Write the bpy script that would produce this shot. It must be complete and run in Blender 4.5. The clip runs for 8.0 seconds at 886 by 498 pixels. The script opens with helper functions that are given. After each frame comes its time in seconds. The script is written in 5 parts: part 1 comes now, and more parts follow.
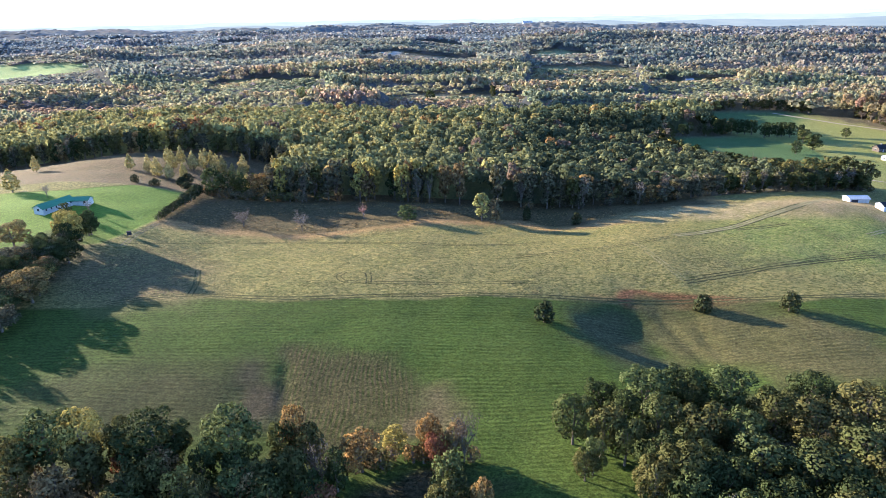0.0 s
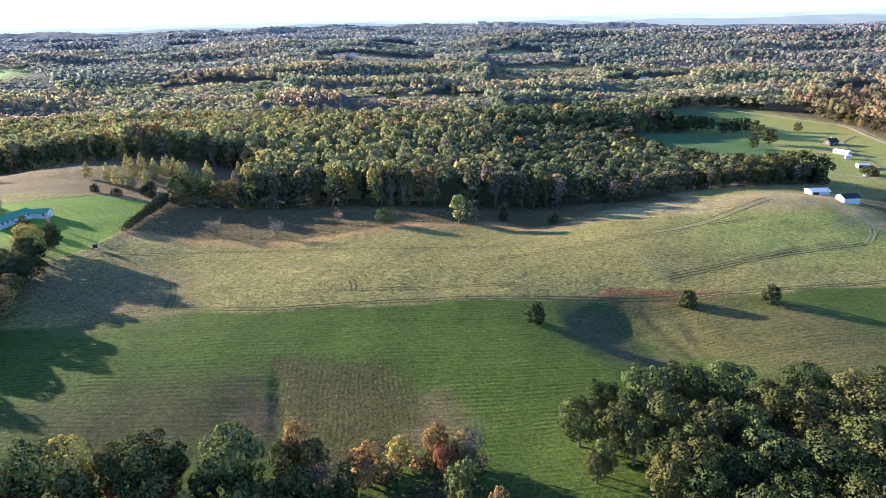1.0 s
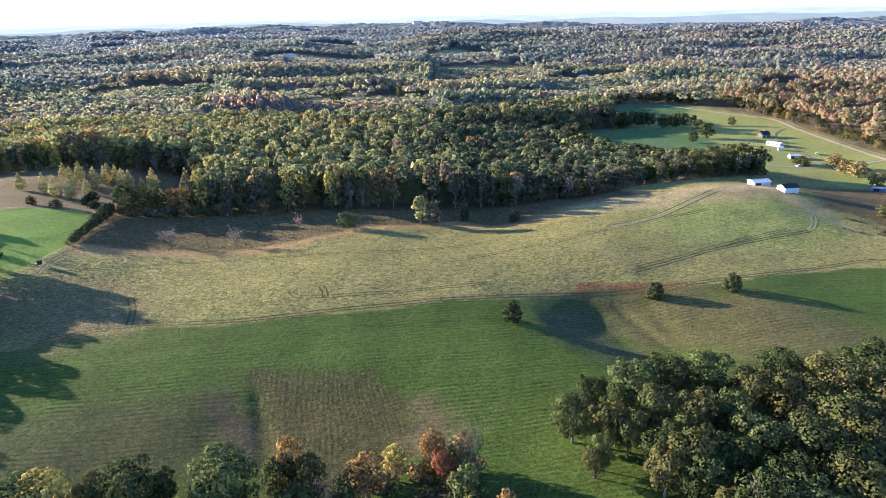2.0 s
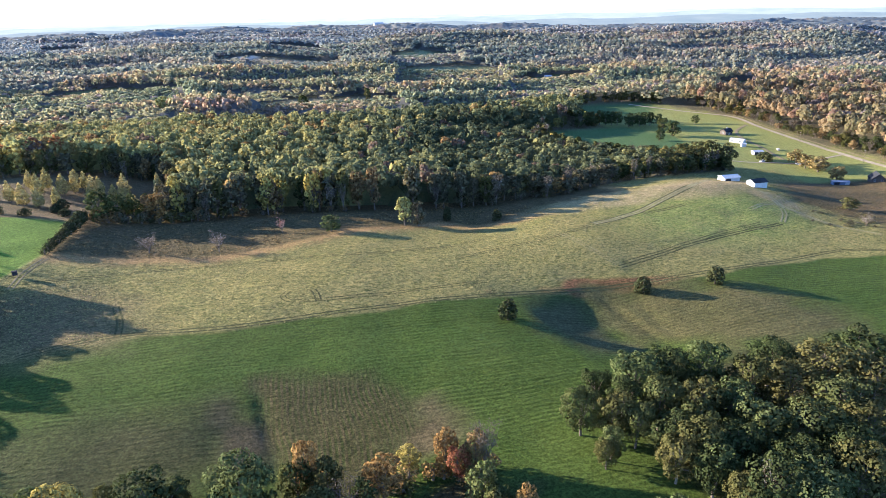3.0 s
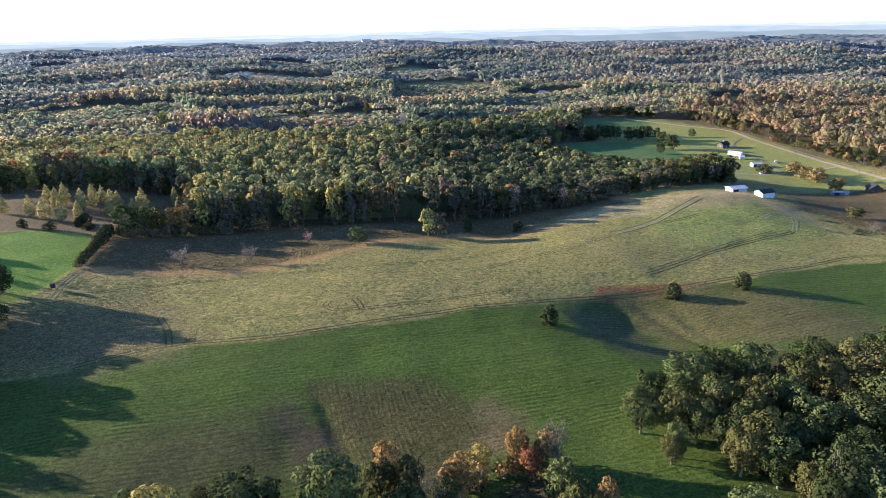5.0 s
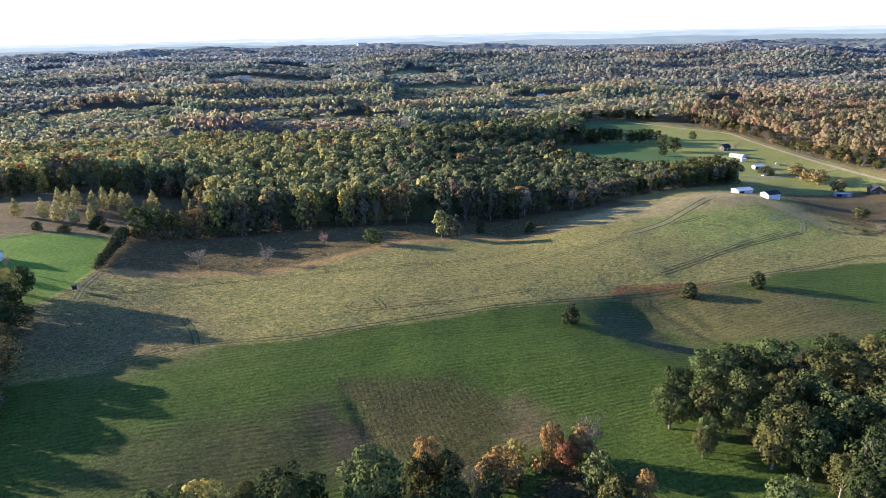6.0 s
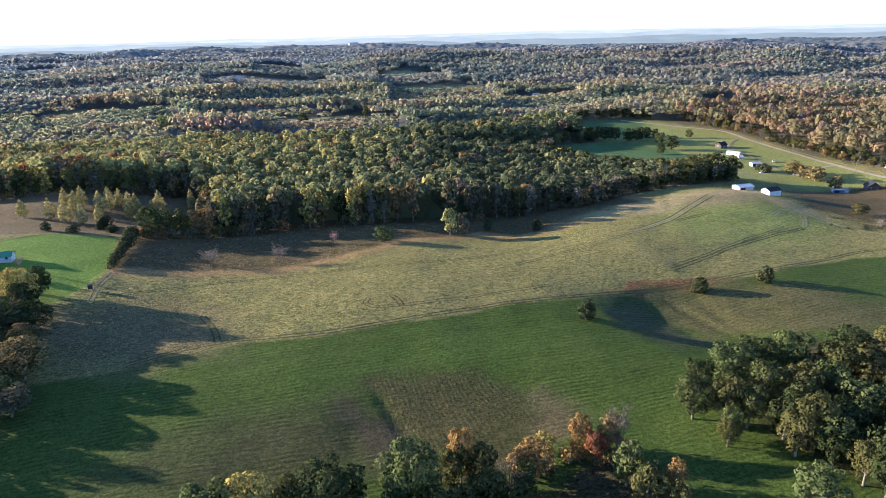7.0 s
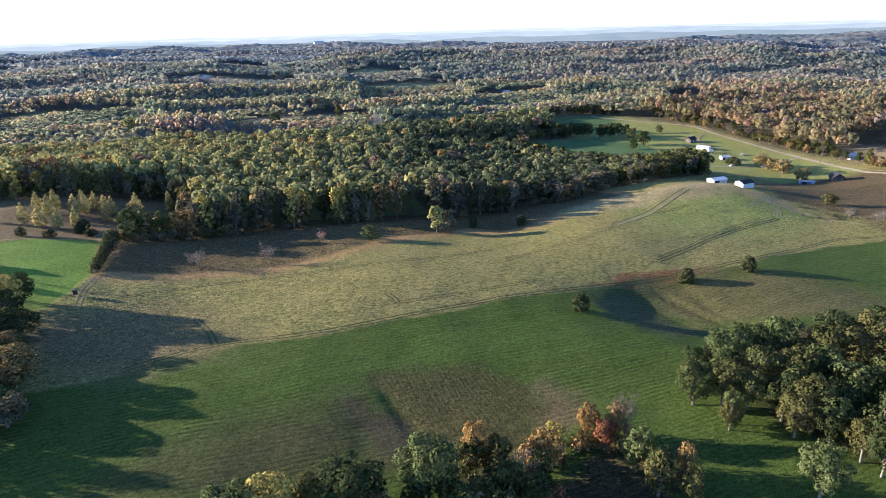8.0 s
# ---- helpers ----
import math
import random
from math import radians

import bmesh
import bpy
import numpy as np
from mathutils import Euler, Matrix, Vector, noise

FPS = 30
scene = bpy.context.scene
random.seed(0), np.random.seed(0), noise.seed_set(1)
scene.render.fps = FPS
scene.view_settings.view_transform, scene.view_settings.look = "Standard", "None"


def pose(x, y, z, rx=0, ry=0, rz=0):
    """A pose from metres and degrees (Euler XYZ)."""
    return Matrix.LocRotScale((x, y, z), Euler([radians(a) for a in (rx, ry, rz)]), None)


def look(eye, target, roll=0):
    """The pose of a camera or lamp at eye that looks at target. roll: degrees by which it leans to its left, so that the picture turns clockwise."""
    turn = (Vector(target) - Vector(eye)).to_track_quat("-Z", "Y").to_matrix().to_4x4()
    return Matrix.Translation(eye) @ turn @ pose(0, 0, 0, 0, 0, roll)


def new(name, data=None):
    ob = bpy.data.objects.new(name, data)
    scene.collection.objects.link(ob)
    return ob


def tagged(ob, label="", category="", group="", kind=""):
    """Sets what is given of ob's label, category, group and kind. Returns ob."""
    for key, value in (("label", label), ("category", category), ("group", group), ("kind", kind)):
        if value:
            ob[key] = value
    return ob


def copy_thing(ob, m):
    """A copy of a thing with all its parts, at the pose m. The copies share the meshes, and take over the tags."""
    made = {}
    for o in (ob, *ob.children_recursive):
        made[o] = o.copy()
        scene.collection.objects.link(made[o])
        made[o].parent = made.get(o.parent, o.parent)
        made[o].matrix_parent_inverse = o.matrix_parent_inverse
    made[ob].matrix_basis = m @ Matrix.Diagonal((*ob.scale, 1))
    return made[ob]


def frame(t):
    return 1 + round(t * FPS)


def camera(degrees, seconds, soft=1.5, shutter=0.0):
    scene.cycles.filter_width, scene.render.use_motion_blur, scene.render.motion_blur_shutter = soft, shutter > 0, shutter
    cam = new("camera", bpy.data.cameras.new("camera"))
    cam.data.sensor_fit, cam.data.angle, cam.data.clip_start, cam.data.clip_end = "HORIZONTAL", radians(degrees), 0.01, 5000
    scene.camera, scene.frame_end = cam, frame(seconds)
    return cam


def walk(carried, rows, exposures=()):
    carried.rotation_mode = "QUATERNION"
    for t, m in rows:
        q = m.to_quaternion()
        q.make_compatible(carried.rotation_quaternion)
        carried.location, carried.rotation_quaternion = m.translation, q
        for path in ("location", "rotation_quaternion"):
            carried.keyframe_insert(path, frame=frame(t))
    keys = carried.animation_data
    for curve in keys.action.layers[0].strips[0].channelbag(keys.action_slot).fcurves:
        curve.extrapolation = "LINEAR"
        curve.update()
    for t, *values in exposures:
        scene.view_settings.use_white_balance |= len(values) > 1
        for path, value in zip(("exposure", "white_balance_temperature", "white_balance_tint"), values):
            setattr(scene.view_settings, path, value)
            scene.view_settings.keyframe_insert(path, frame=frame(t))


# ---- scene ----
cam = camera(71.55, 8.0, soft=0.8)


def aim(x, y, z, turn, tilt, lean):
    """A camera pose: degrees to the right of +y, degrees below level, degrees of roll."""
    return pose(x, y, z, 90 - tilt, 0, -turn) @ pose(0, 0, 0, 0, 0, lean)


walk(cam, [
    (0, aim(0.00, -0.00, 90.00, -4.655, 20.966, -1.084)),
    (0.5, aim(-4.65, 1.21, 90.23, -3.220, 20.974, -1.194)),
    (1, aim(-9.39, 2.32, 90.38, -0.524, 21.003, -1.354)),
    (1.5, aim(-14.35, 3.65, 90.62, 2.546, 21.098, -1.425)),
    (3, aim(-28.95, 4.92, 90.90, 8.859, 21.136, -1.537)),
    (3.5, aim(-33.75, 4.41, 91.00, 9.694, 21.044, -1.510)),
    (4, aim(-38.78, 3.81, 91.13, 10.013, 20.724, -1.489)),
    (4.5, aim(-43.65, 3.26, 91.20, 10.230, 20.313, -1.475)),
    (5, aim(-48.54, 2.74, 91.29, 10.505, 19.788, -1.438)),
    (6.5, aim(-63.02, 1.46, 91.50, 11.551, 19.478, -1.416)),
    (7, aim(-67.52, 1.26, 91.52, 12.064, 19.544, -1.479)),
    (7.5, aim(-72.03, 1.41, 91.48, 12.915, 19.626, -1.549)),
    (8, aim(-76.65, 2.29, 91.49, 15.207, 19.769, -1.649)),
], exposures=[(0, 2.8, 5900, 15), (1.7, 2.76, 5900, 15), (3.5, 2.7, 5900, 15), (5, 2.4, 5900, 15), (8, 2.4, 5900, 15)])

# ---- light: a low late-afternoon sun and a clear sky ----
SUN_TURN, SUN_UP = -63.0, 11.8
world = bpy.data.worlds.new("sky")
scene.world = world
world.use_nodes = True
wt = world.node_tree
sky = wt.nodes.new("ShaderNodeTexSky")
sky.sky_type, sky.sun_disc = "NISHITA", False
sky.sun_elevation, sky.sun_rotation = radians(SUN_UP), radians(SUN_TURN)
sky.air_density, sky.dust_density, sky.ozone_density = 0.6, 0.1, 3.0
wt.links.new(sky.outputs[0], wt.nodes["Background"].inputs[0])
wt.nodes["Background"].inputs[1].default_value = 0.118
sun = new("sun", bpy.data.lights.new("sun", "SUN"))
sun.data.energy, sun.data.angle, sun.data.color = 4.3, radians(0.6), (1.0, 0.86, 0.64)
to_sun = Vector((math.sin(radians(SUN_TURN)) * math.cos(radians(SUN_UP)), math.cos(radians(SUN_TURN)) * math.cos(radians(SUN_UP)), math.sin(radians(SUN_UP))))
sun.matrix_world = look(to_sun * 300, (0, 0, 0))


# ---- materials ----
def material(name, rough=0.8, metal=0.0):
    m = bpy.data.materials.new(name)
    m.use_nodes = True
    t = m.node_tree
    b = t.nodes["Principled BSDF"]
    b.inputs["Roughness"].default_value = rough
    b.inputs["Metallic"].default_value = metal
    b.inputs["Specular IOR Level"].default_value = 0.25
    return m, t, b


def node(t, kind, **values):
    n = t.nodes.new(kind)
    for k, v in values.items():
        n.inputs[k.replace("_", " ")].default_value = v
    return n


def ramp(t, source, stops):
    n = t.nodes.new("ShaderNodeValToRGB")
    e = n.color_ramp.elements
    while len(e) < len(stops):
        e.new(0.5)
    for k, (p, c) in enumerate(stops):
        e[k].position, e[k].color = p, (*c, 1) if len(c) == 3 else c
    t.links.new(source, n.inputs[0])
    return n.outputs[0]


def grey(a, b, v):
    return [(a, (v[0],) * 3), (b, (v[1],) * 3)]


def times(t, a, b, kind="MULTIPLY", fac=1.0):
    n = t.nodes.new("ShaderNodeMix")
    n.data_type, n.blend_type = "RGBA", kind
    n.inputs[0].default_value = fac
    for src, at in ((a, 6), (b, 7)):
        if isinstance(src, tuple):
            n.inputs[at].default_value = (*src, 1)
        else:
            t.links.new(src, n.inputs[at])
    return n.outputs[2]


def place_coords(t, sx=1.0, sy=1.0, sz=1.0, turn=0.0):
    g = t.nodes.new("ShaderNodeNewGeometry")
    m = t.nodes.new("ShaderNodeMapping")
    m.inputs["Scale"].default_value = (sx, sy, sz)
    m.inputs["Rotation"].default_value = (0, 0, radians(turn))
    t.links.new(g.outputs["Position"], m.inputs[0])
    return m.outputs[0]


def noise_at(t, coords, scale, detail=3.0, rough=0.6, distort=0.0):
    n = node(t, "ShaderNodeTexNoise", Scale=scale, Detail=detail, Roughness=rough, Distortion=distort)
    t.links.new(coords, n.inputs["Vector"])
    return n.outputs[0]


def attribute(t, name):
    n = t.nodes.new("ShaderNodeAttribute")
    n.attribute_name = name
    return n.outputs


def blend(t, fac, a, b):
    n = t.nodes.new("ShaderNodeMix")
    n.data_type = "RGBA"
    for src, at in ((fac, 0), (a, 6), (b, 7)):
        if isinstance(src, tuple):
            n.inputs[at].default_value = (*src, 1)
        else:
            t.links.new(src, n.inputs[at])
    return n.outputs[2]


def math_node(t, kind, *sources):
    n = t.nodes.new("ShaderNodeMath")
    n.operation = kind
    for k, src in enumerate(sources):
        if isinstance(src, (int, float)):
            n.inputs[k].default_value = src
        else:
            t.links.new(src, n.inputs[k])
    return n.outputs[0]


def mower_lines(t, turn, spacing, bend):
    """Parallel passes of a mower, gently curved, 0 to 1."""
    w = node(t, "ShaderNodeTexWave", Scale=0.314 / spacing, Distortion=bend, Detail=2.0)
    w.inputs["Detail Scale"].default_value = 0.1
    w.bands_direction = "Y"
    t.links.new(place_coords(t, 1, 1, 0, turn), w.inputs["Vector"])
    return w.outputs[1]


def ground_material():
    m, t, b = material("turf_and_soil", 1.0)
    b.inputs["Specular IOR Level"].default_value = 0.05
    base, rough, rows, drills = attribute(t, "turf")[0], attribute(t, "tussock")["Fac"], attribute(t, "swath")["Fac"], attribute(t, "drill")["Fac"]
    p = place_coords(t)
    fine, tuft = noise_at(t, p, 1.9, 5, 0.75), noise_at(t, place_coords(t, 0.75, 1.2, 1, -8), 0.8, 5, 0.72, 0.8)
    patch, worn = noise_at(t, p, 0.05, 4), noise_at(t, p, 0.16, 3)
    c = times(t, base, ramp(t, fine, grey(0.40, 0.60, (0.64, 1.36))))
    short = times(t, c, ramp(t, noise_at(t, p, 0.8, 3, 0.7), grey(0.38, 0.62, (0.8, 1.2))))
    # Gaps between tufts are greener, and darkened for their small shadows.
    rank = times(t, c, ramp(t, tuft, [(0.40, (0.44, 0.54, 0.42)), (0.5, (1.0, 1.0, 0.98)), (0.60, (1.46, 1.38, 1.32))]))
    c = blend(t, rough, short, rank)
    c = times(t, c, ramp(t, patch, [(0.3, (0.88, 0.93, 0.86)), (0.7, (1.1, 1.05, 1.08))]))
    # passes of the mower, worn away in places, and drill rows of the stubble
    swath = mower_lines(t, -4, 1.6, 14.0)
    broad = mower_lines(t, -4, 9.0, 5.0)
    drill = mower_lines(t, 84, 1.3, 22.0)
    keep = math_node(t, "MULTIPLY", rows, ramp(t, worn, grey(0.40, 0.62, (0.05, 1.0))))
    c = blend(t, keep, c, times(t, c, ramp(t, swath, [(0.1, (0.76, 0.79, 0.76)), (0.8, (1.12, 1.11, 1.12))])))
    c = blend(t, rows, c, times(t, c, ramp(t, broad, grey(0.3, 0.7, (0.97, 1.03)))))
    drills = math_node(t, "MULTIPLY", drills, ramp(t, worn, grey(0.35, 0.6, (0.1, 1.0))))
    c = blend(t, drills, c, times(t, c, ramp(t, drill, [(0.25, (0.72, 0.92, 0.66)), (0.75, (1.2, 1.05, 1.2))])))
    t.links.new(c, b.inputs["Base Color"])
    h = math_node(t, "MULTIPLY_ADD", math_node(t, "MULTIPLY", rough, 1.5), tuft, math_node(t, "MULTIPLY", fine, 0.3))
    h = math_node(t, "MULTIPLY_ADD", math_node(t, "MULTIPLY", keep, 0.14), swath, h)
    h = math_node(t, "MULTIPLY_ADD", math_node(t, "MULTIPLY", drills, 0.10), drill, h)
    bump = node(t, "ShaderNodeBump", Strength=1.0, Distance=0.75)
    t.links.new(h, bump.inputs["Height"])
    t.links.new(bump.outputs[0], b.inputs["Normal"])
    return m


def leaf_material(name, stops, spread=0.25, own="tint", glow=0.24):
    """Foliage. The tree's own number (an attribute, or the object's random) picks the colour, each spray varies round it."""
    m, t, b = material(name, 0.95)
    b.inputs["Specular IOR Level"].default_value = 0.03
    g = t.nodes.new("ShaderNodeNewGeometry")
    if own == "tint":
        a = t.nodes.new("ShaderNodeAttribute")
        a.attribute_name = "tint"
        src = a.outputs["Fac"]
    else:
        src = t.nodes.new("ShaderNodeObjectInfo").outputs["Random"]
    c = ramp(t, src, stops)
    c = times(t, c, ramp(t, g.outputs["Random Per Island"], grey(0, 1, (1 - spread * 1.6, 1 + spread * 1.6))))
    p = place_coords(t)
    c = times(t, c, ramp(t, noise_at(t, p, 0.9, 2), [(0.3, (0.78, 0.85, 0.8)), (0.7, (1.2, 1.12, 1.1))]))
    t.links.new(c, b.inputs["Base Color"])
    tr = t.nodes.new("ShaderNodeBsdfTranslucent")
    t.links.new(c, tr.inputs[0])
    mix = t.nodes.new("ShaderNodeMixShader")
    mix.inputs[0].default_value = glow
    t.links.new(b.outputs[0], mix.inputs[1])
    t.links.new(tr.outputs[0], mix.inputs[2])
    t.links.new(mix.outputs[0], t.nodes["Material Output"].inputs[0])
    return m


def plain(name, colour, rough=0.7, grain=3.0, vary=0.15, metal=0.0):
    m, t, b = material(name, rough, metal)
    if rough > 0.82:
        b.inputs["Specular IOR Level"].default_value = 0.03
    p = place_coords(t)
    c = times(t, tuple(colour), ramp(t, noise_at(t, p, grain, 4), grey(0.3, 0.7, (1 - vary, 1 + vary))))
    c = times(t, c, ramp(t, noise_at(t, p, grain / 12, 2), grey(0.3, 0.7, (1 - vary * 0.7, 1 + vary * 0.7))))
    t.links.new(c, b.inputs["Base Color"])
    bump = node(t, "ShaderNodeBump", Strength=0.3, Distance=0.03)
    t.links.new(noise_at(t, p, grain * 2, 3), bump.inputs["Height"])
    t.links.new(bump.outputs[0], b.inputs["Normal"])
    return m


GREEN, OLIVE, LIME = (0.104, 0.118, 0.064), (0.196, 0.19, 0.084), (0.285, 0.265, 0.105)
GOLD, RUST, BROWN = (0.25, 0.18, 0.075), (0.20, 0.095, 0.045), (0.13, 0.105, 0.085)
turf = ground_material()
autumn = [(0.0, (0.044, 0.052, 0.028)), (0.3, GREEN), (0.5, OLIVE), (0.66, LIME), (0.8, GOLD), (0.9, RUST), (1.0, BROWN)]
woods_leaf = leaf_material("woodland_leaves", autumn, 0.13, "tint", 0.38)
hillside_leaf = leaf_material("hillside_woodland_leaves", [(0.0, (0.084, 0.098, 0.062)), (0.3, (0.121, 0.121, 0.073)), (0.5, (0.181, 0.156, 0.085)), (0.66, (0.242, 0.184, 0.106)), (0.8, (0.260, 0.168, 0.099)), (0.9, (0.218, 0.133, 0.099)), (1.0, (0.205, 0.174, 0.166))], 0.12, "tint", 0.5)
# Paler and bluer with distance: haze is painted into these three leaf colours.
middle_leaf_hazed = leaf_material("middle_woodland_leaves_hazed", [(0.0, (0.138, 0.173, 0.116)), (0.3, (0.187, 0.213, 0.138)), (0.5, (0.258, 0.256, 0.154)), (0.66, (0.335, 0.292, 0.172)), (0.8, (0.356, 0.258, 0.159)), (0.9, (0.320, 0.209, 0.151)), (1.0, (0.300, 0.251, 0.225))], 0.08, "tint", 0.55)
back_leaf_hazed = leaf_material("rolling_woodland_leaves_hazed", [(0.0, (0.149, 0.186, 0.170)), (0.3, (0.183, 0.209, 0.179)), (0.5, (0.231, 0.237, 0.188)), (0.66, (0.282, 0.257, 0.195)), (0.8, (0.299, 0.239, 0.188)), (0.9, (0.277, 0.206, 0.183)), (1.0, (0.261, 0.231, 0.222))], 0.05, "tint", 0.55)
far_leaf_hazed = leaf_material("distant_woodland_leaves_hazed", [(0.0, (0.173, 0.214, 0.243)), (0.4, (0.214, 0.242, 0.252)), (0.6, (0.257, 0.261, 0.252)), (0.8, (0.297, 0.267, 0.252)), (1.0, (0.279, 0.253, 0.278))], 0.0, "tint", 0.5)
# Grey of the added fill layer, which lifts the shade between distant crowns.
twigs = leaf_material("grey_canopy_fill", [(0.0, (0.10, 0.108, 0.10)), (1.0, (0.145, 0.13, 0.12))], 0.1, "tint", 0.4)
LEAF = {
    "green": leaf_material("green_oak_leaves", [(0, (0.034, 0.045, 0.018)), (0.6, (0.044, 0.055, 0.021)), (1, (0.068, 0.076, 0.029))], 0.2, "own"),
    "olive": leaf_material("olive_oak_leaves", [(0, (0.058, 0.061, 0.022)), (1, (0.096, 0.088, 0.033))], 0.2, "own"),
    "fresh": leaf_material("fresh_green_leaves", [(0, (0.062, 0.080, 0.031)), (1, (0.084, 0.098, 0.038))], 0.2, "own"),
    "dusky": leaf_material("dull_brownish_green_leaves", [(0, (0.072, 0.07, 0.042)), (1, (0.108, 0.097, 0.06))], 0.3, "own"),
    "gold": leaf_material("dull_golden_leaves", [(0, (0.165, 0.122, 0.052)), (1, (0.205, 0.152, 0.066))], 0.3, "own"),
    "straw": leaf_material("pale_yellow_leaves", [(0, (0.27, 0.225, 0.085)), (1, (0.38, 0.30, 0.12))], 0.25, "own"),
    "yellow": leaf_material("yellow_autumn_leaves", [(0, (0.21, 0.185, 0.055)), (1, (0.30, 0.235, 0.07))], 0.25, "own"),
    "lime": leaf_material("yellow_green_leaves", [(0, (0.19, 0.19, 0.075)), (1, (0.24, 0.235, 0.09))], 0.25, "own"),
    "orange": leaf_material("orange_autumn_leaves", [(0, (0.20, 0.118, 0.045)), (1, (0.235, 0.15, 0.058))], 0.3, "own"),
    "red": leaf_material("red_autumn_leaves", [(0, (0.175, 0.068, 0.04)), (1, (0.215, 0.10, 0.05))], 0.3, "own"),
    "brown": leaf_material("brown_autumn_leaves", [(0, (0.15, 0.10, 0.05)), (1, (0.22, 0.15, 0.07))], 0.3, "own"),
    "pale": leaf_material("pale_dry_twigs", [(0, (0.17, 0.14, 0.12)), (1, (0.22, 0.18, 0.15))], 0.3, "own", 0.15),
    "grey": leaf_material("grey_dry_twigs", [(0, (0.085, 0.07, 0.058)), (1, (0.115, 0.095, 0.08))], 0.3, "own", 0.15),
    "pink": leaf_material("pinkish_dry_twigs", [(0, (0.30, 0.15, 0.13)), (1, (0.36, 0.2, 0.17))], 0.3, "own", 0.15),
    "cedar": leaf_material("dark_cedar_needles", [(0, (0.030, 0.038, 0.018)), (1, (0.05, 0.054, 0.024))], 0.3, "own", 0.1),
}
tussock = leaf_material("dry_pasture_grass", [(0, (0.20, 0.178, 0.075)), (1, (0.20, 0.178, 0.075))], 0.2, "own", 0.2)
brush = leaf_material("dry_brown_brush", [(0, (0.14, 0.10, 0.045)), (1, (0.14, 0.10, 0.045))], 0.35, "own", 0.2)
bark = plain("grey_brown_bark", (0.13, 0.105, 0.085), 0.9, 5, 0.35)
pale_bark = plain("pale_bark", (0.17, 0.15, 0.125), 0.9, 5, 0.3)
white_paint = plain("white_painted_siding", (0.44, 0.44, 0.44), 0.6, 2, 0.06)
tin_roof = plain("galvanised_tin_roof", (0.36, 0.36, 0.37), 0.7, 1.5, 0.12)
dark_roof = plain("dark_shingle_roof", (0.03, 0.031, 0.036), 0.85, 3, 0.25)
teal_roof = plain("blue_green_metal_roof", (0.055, 0.18, 0.10), 0.6, 1.5, 0.12)
grey_wall = plain("grey_weathered_boards", (0.22, 0.21, 0.21), 0.85, 2, 0.25)
brown_wall = plain("dark_brown_boards", (0.085, 0.07, 0.06), 0.85, 2, 0.25)
# Blue-grey roof colour, lowered to stand for the hill's shade.
shaded_roof_tone = plain("blue_grey_roof_shaded", (0.15, 0.17, 0.21), 0.85, 2, 0.15)
shade_glass = plain("dark_window_glass", (0.03, 0.035, 0.045), 0.1, 1, 0.05)
door_paint = plain("grey_door_paint", (0.4, 0.4, 0.4), 0.6, 2, 0.1)
gravel = plain("pale_gravel", (0.27, 0.22, 0.16), 0.95, 2, 0.2)
rut = plain("flattened_grass", (0.062, 0.06, 0.026), 0.95, 1.5, 0.3)
dirt = plain("trodden_dirt", (0.19, 0.15, 0.085), 0.95, 1.5, 0.25)
bare = plain("worn_bare_track", (0.225, 0.19, 0.095), 0.95, 1.5, 0.35)
wood_post = plain("old_timber", (0.16, 0.12, 0.08), 0.9, 4, 0.3)


# ---- the lie of the land ----
MOUNDS = [(-190, 255, 55, 9.1), (-150, 330, 60, -6.8), (-215, 385, 70, 18.8), (-95, 160, 35, 2.3), (-85, 258, 28, -0.7), (-40, 190, 40, 3.7), (-35, 270, 30, 2.1), (-50, 120, 35, -2.2), (-10, 120, 30, -1.2), (25, 282, 25, -4.3), (55, 235, 30, 3.4), (58, 170, 25, -4.4), (20, 165, 25, 0.4), (95, 185, 30, 2.1), (110, 265, 40, -0.5), (170, 300, 40, 5.0), (180, 240, 40, -3.5), (230, 260, 45, -3.5), (290, 330, 60, -10.4), (290, 450, 90, -1.0), (60, 110, 45, 0.9), (140, 140, 60, -3.9), (20, 340, 50, -2.7)]


# creases in the near slopes: two ends, depth, width of the bank to the west and to the east
VALLEYS = [(55, 144, 44.5, 186, 1.8, 25, 20), (-48.5, 114, -56.5, 146, 0.5, 4.5, 2.5), (-63.5, 116, -64.5, 132, 0.2, 4, 3), (64.5, 152, 56, 184, 0.5, 3, 3), (68, 154, 66, 181, 0.45, 3, 3)]


LATTICES = {}


def value_noise(x, y, size, seed):
    """Smooth noise from -1 to 1 with hills of about the given size."""
    if seed not in LATTICES:
        LATTICES[seed] = np.random.RandomState(seed).uniform(-1, 1, (97, 97))
    g = LATTICES[seed]
    u, v = x / size + 40.3, y / size + 37.7
    i, j = np.floor(u).astype(int), np.floor(v).astype(int)
    a, b = u - i, v - j
    a, b = a * a * (3 - 2 * a), b * b * (3 - 2 * b)
    q = lambda k, l: g[(i + k) % 97, (j + l) % 97]
    return (q(0, 0) * (1 - a) + q(1, 0) * a) * (1 - b) + (q(0, 1) * (1 - a) + q(1, 1) * a) * b


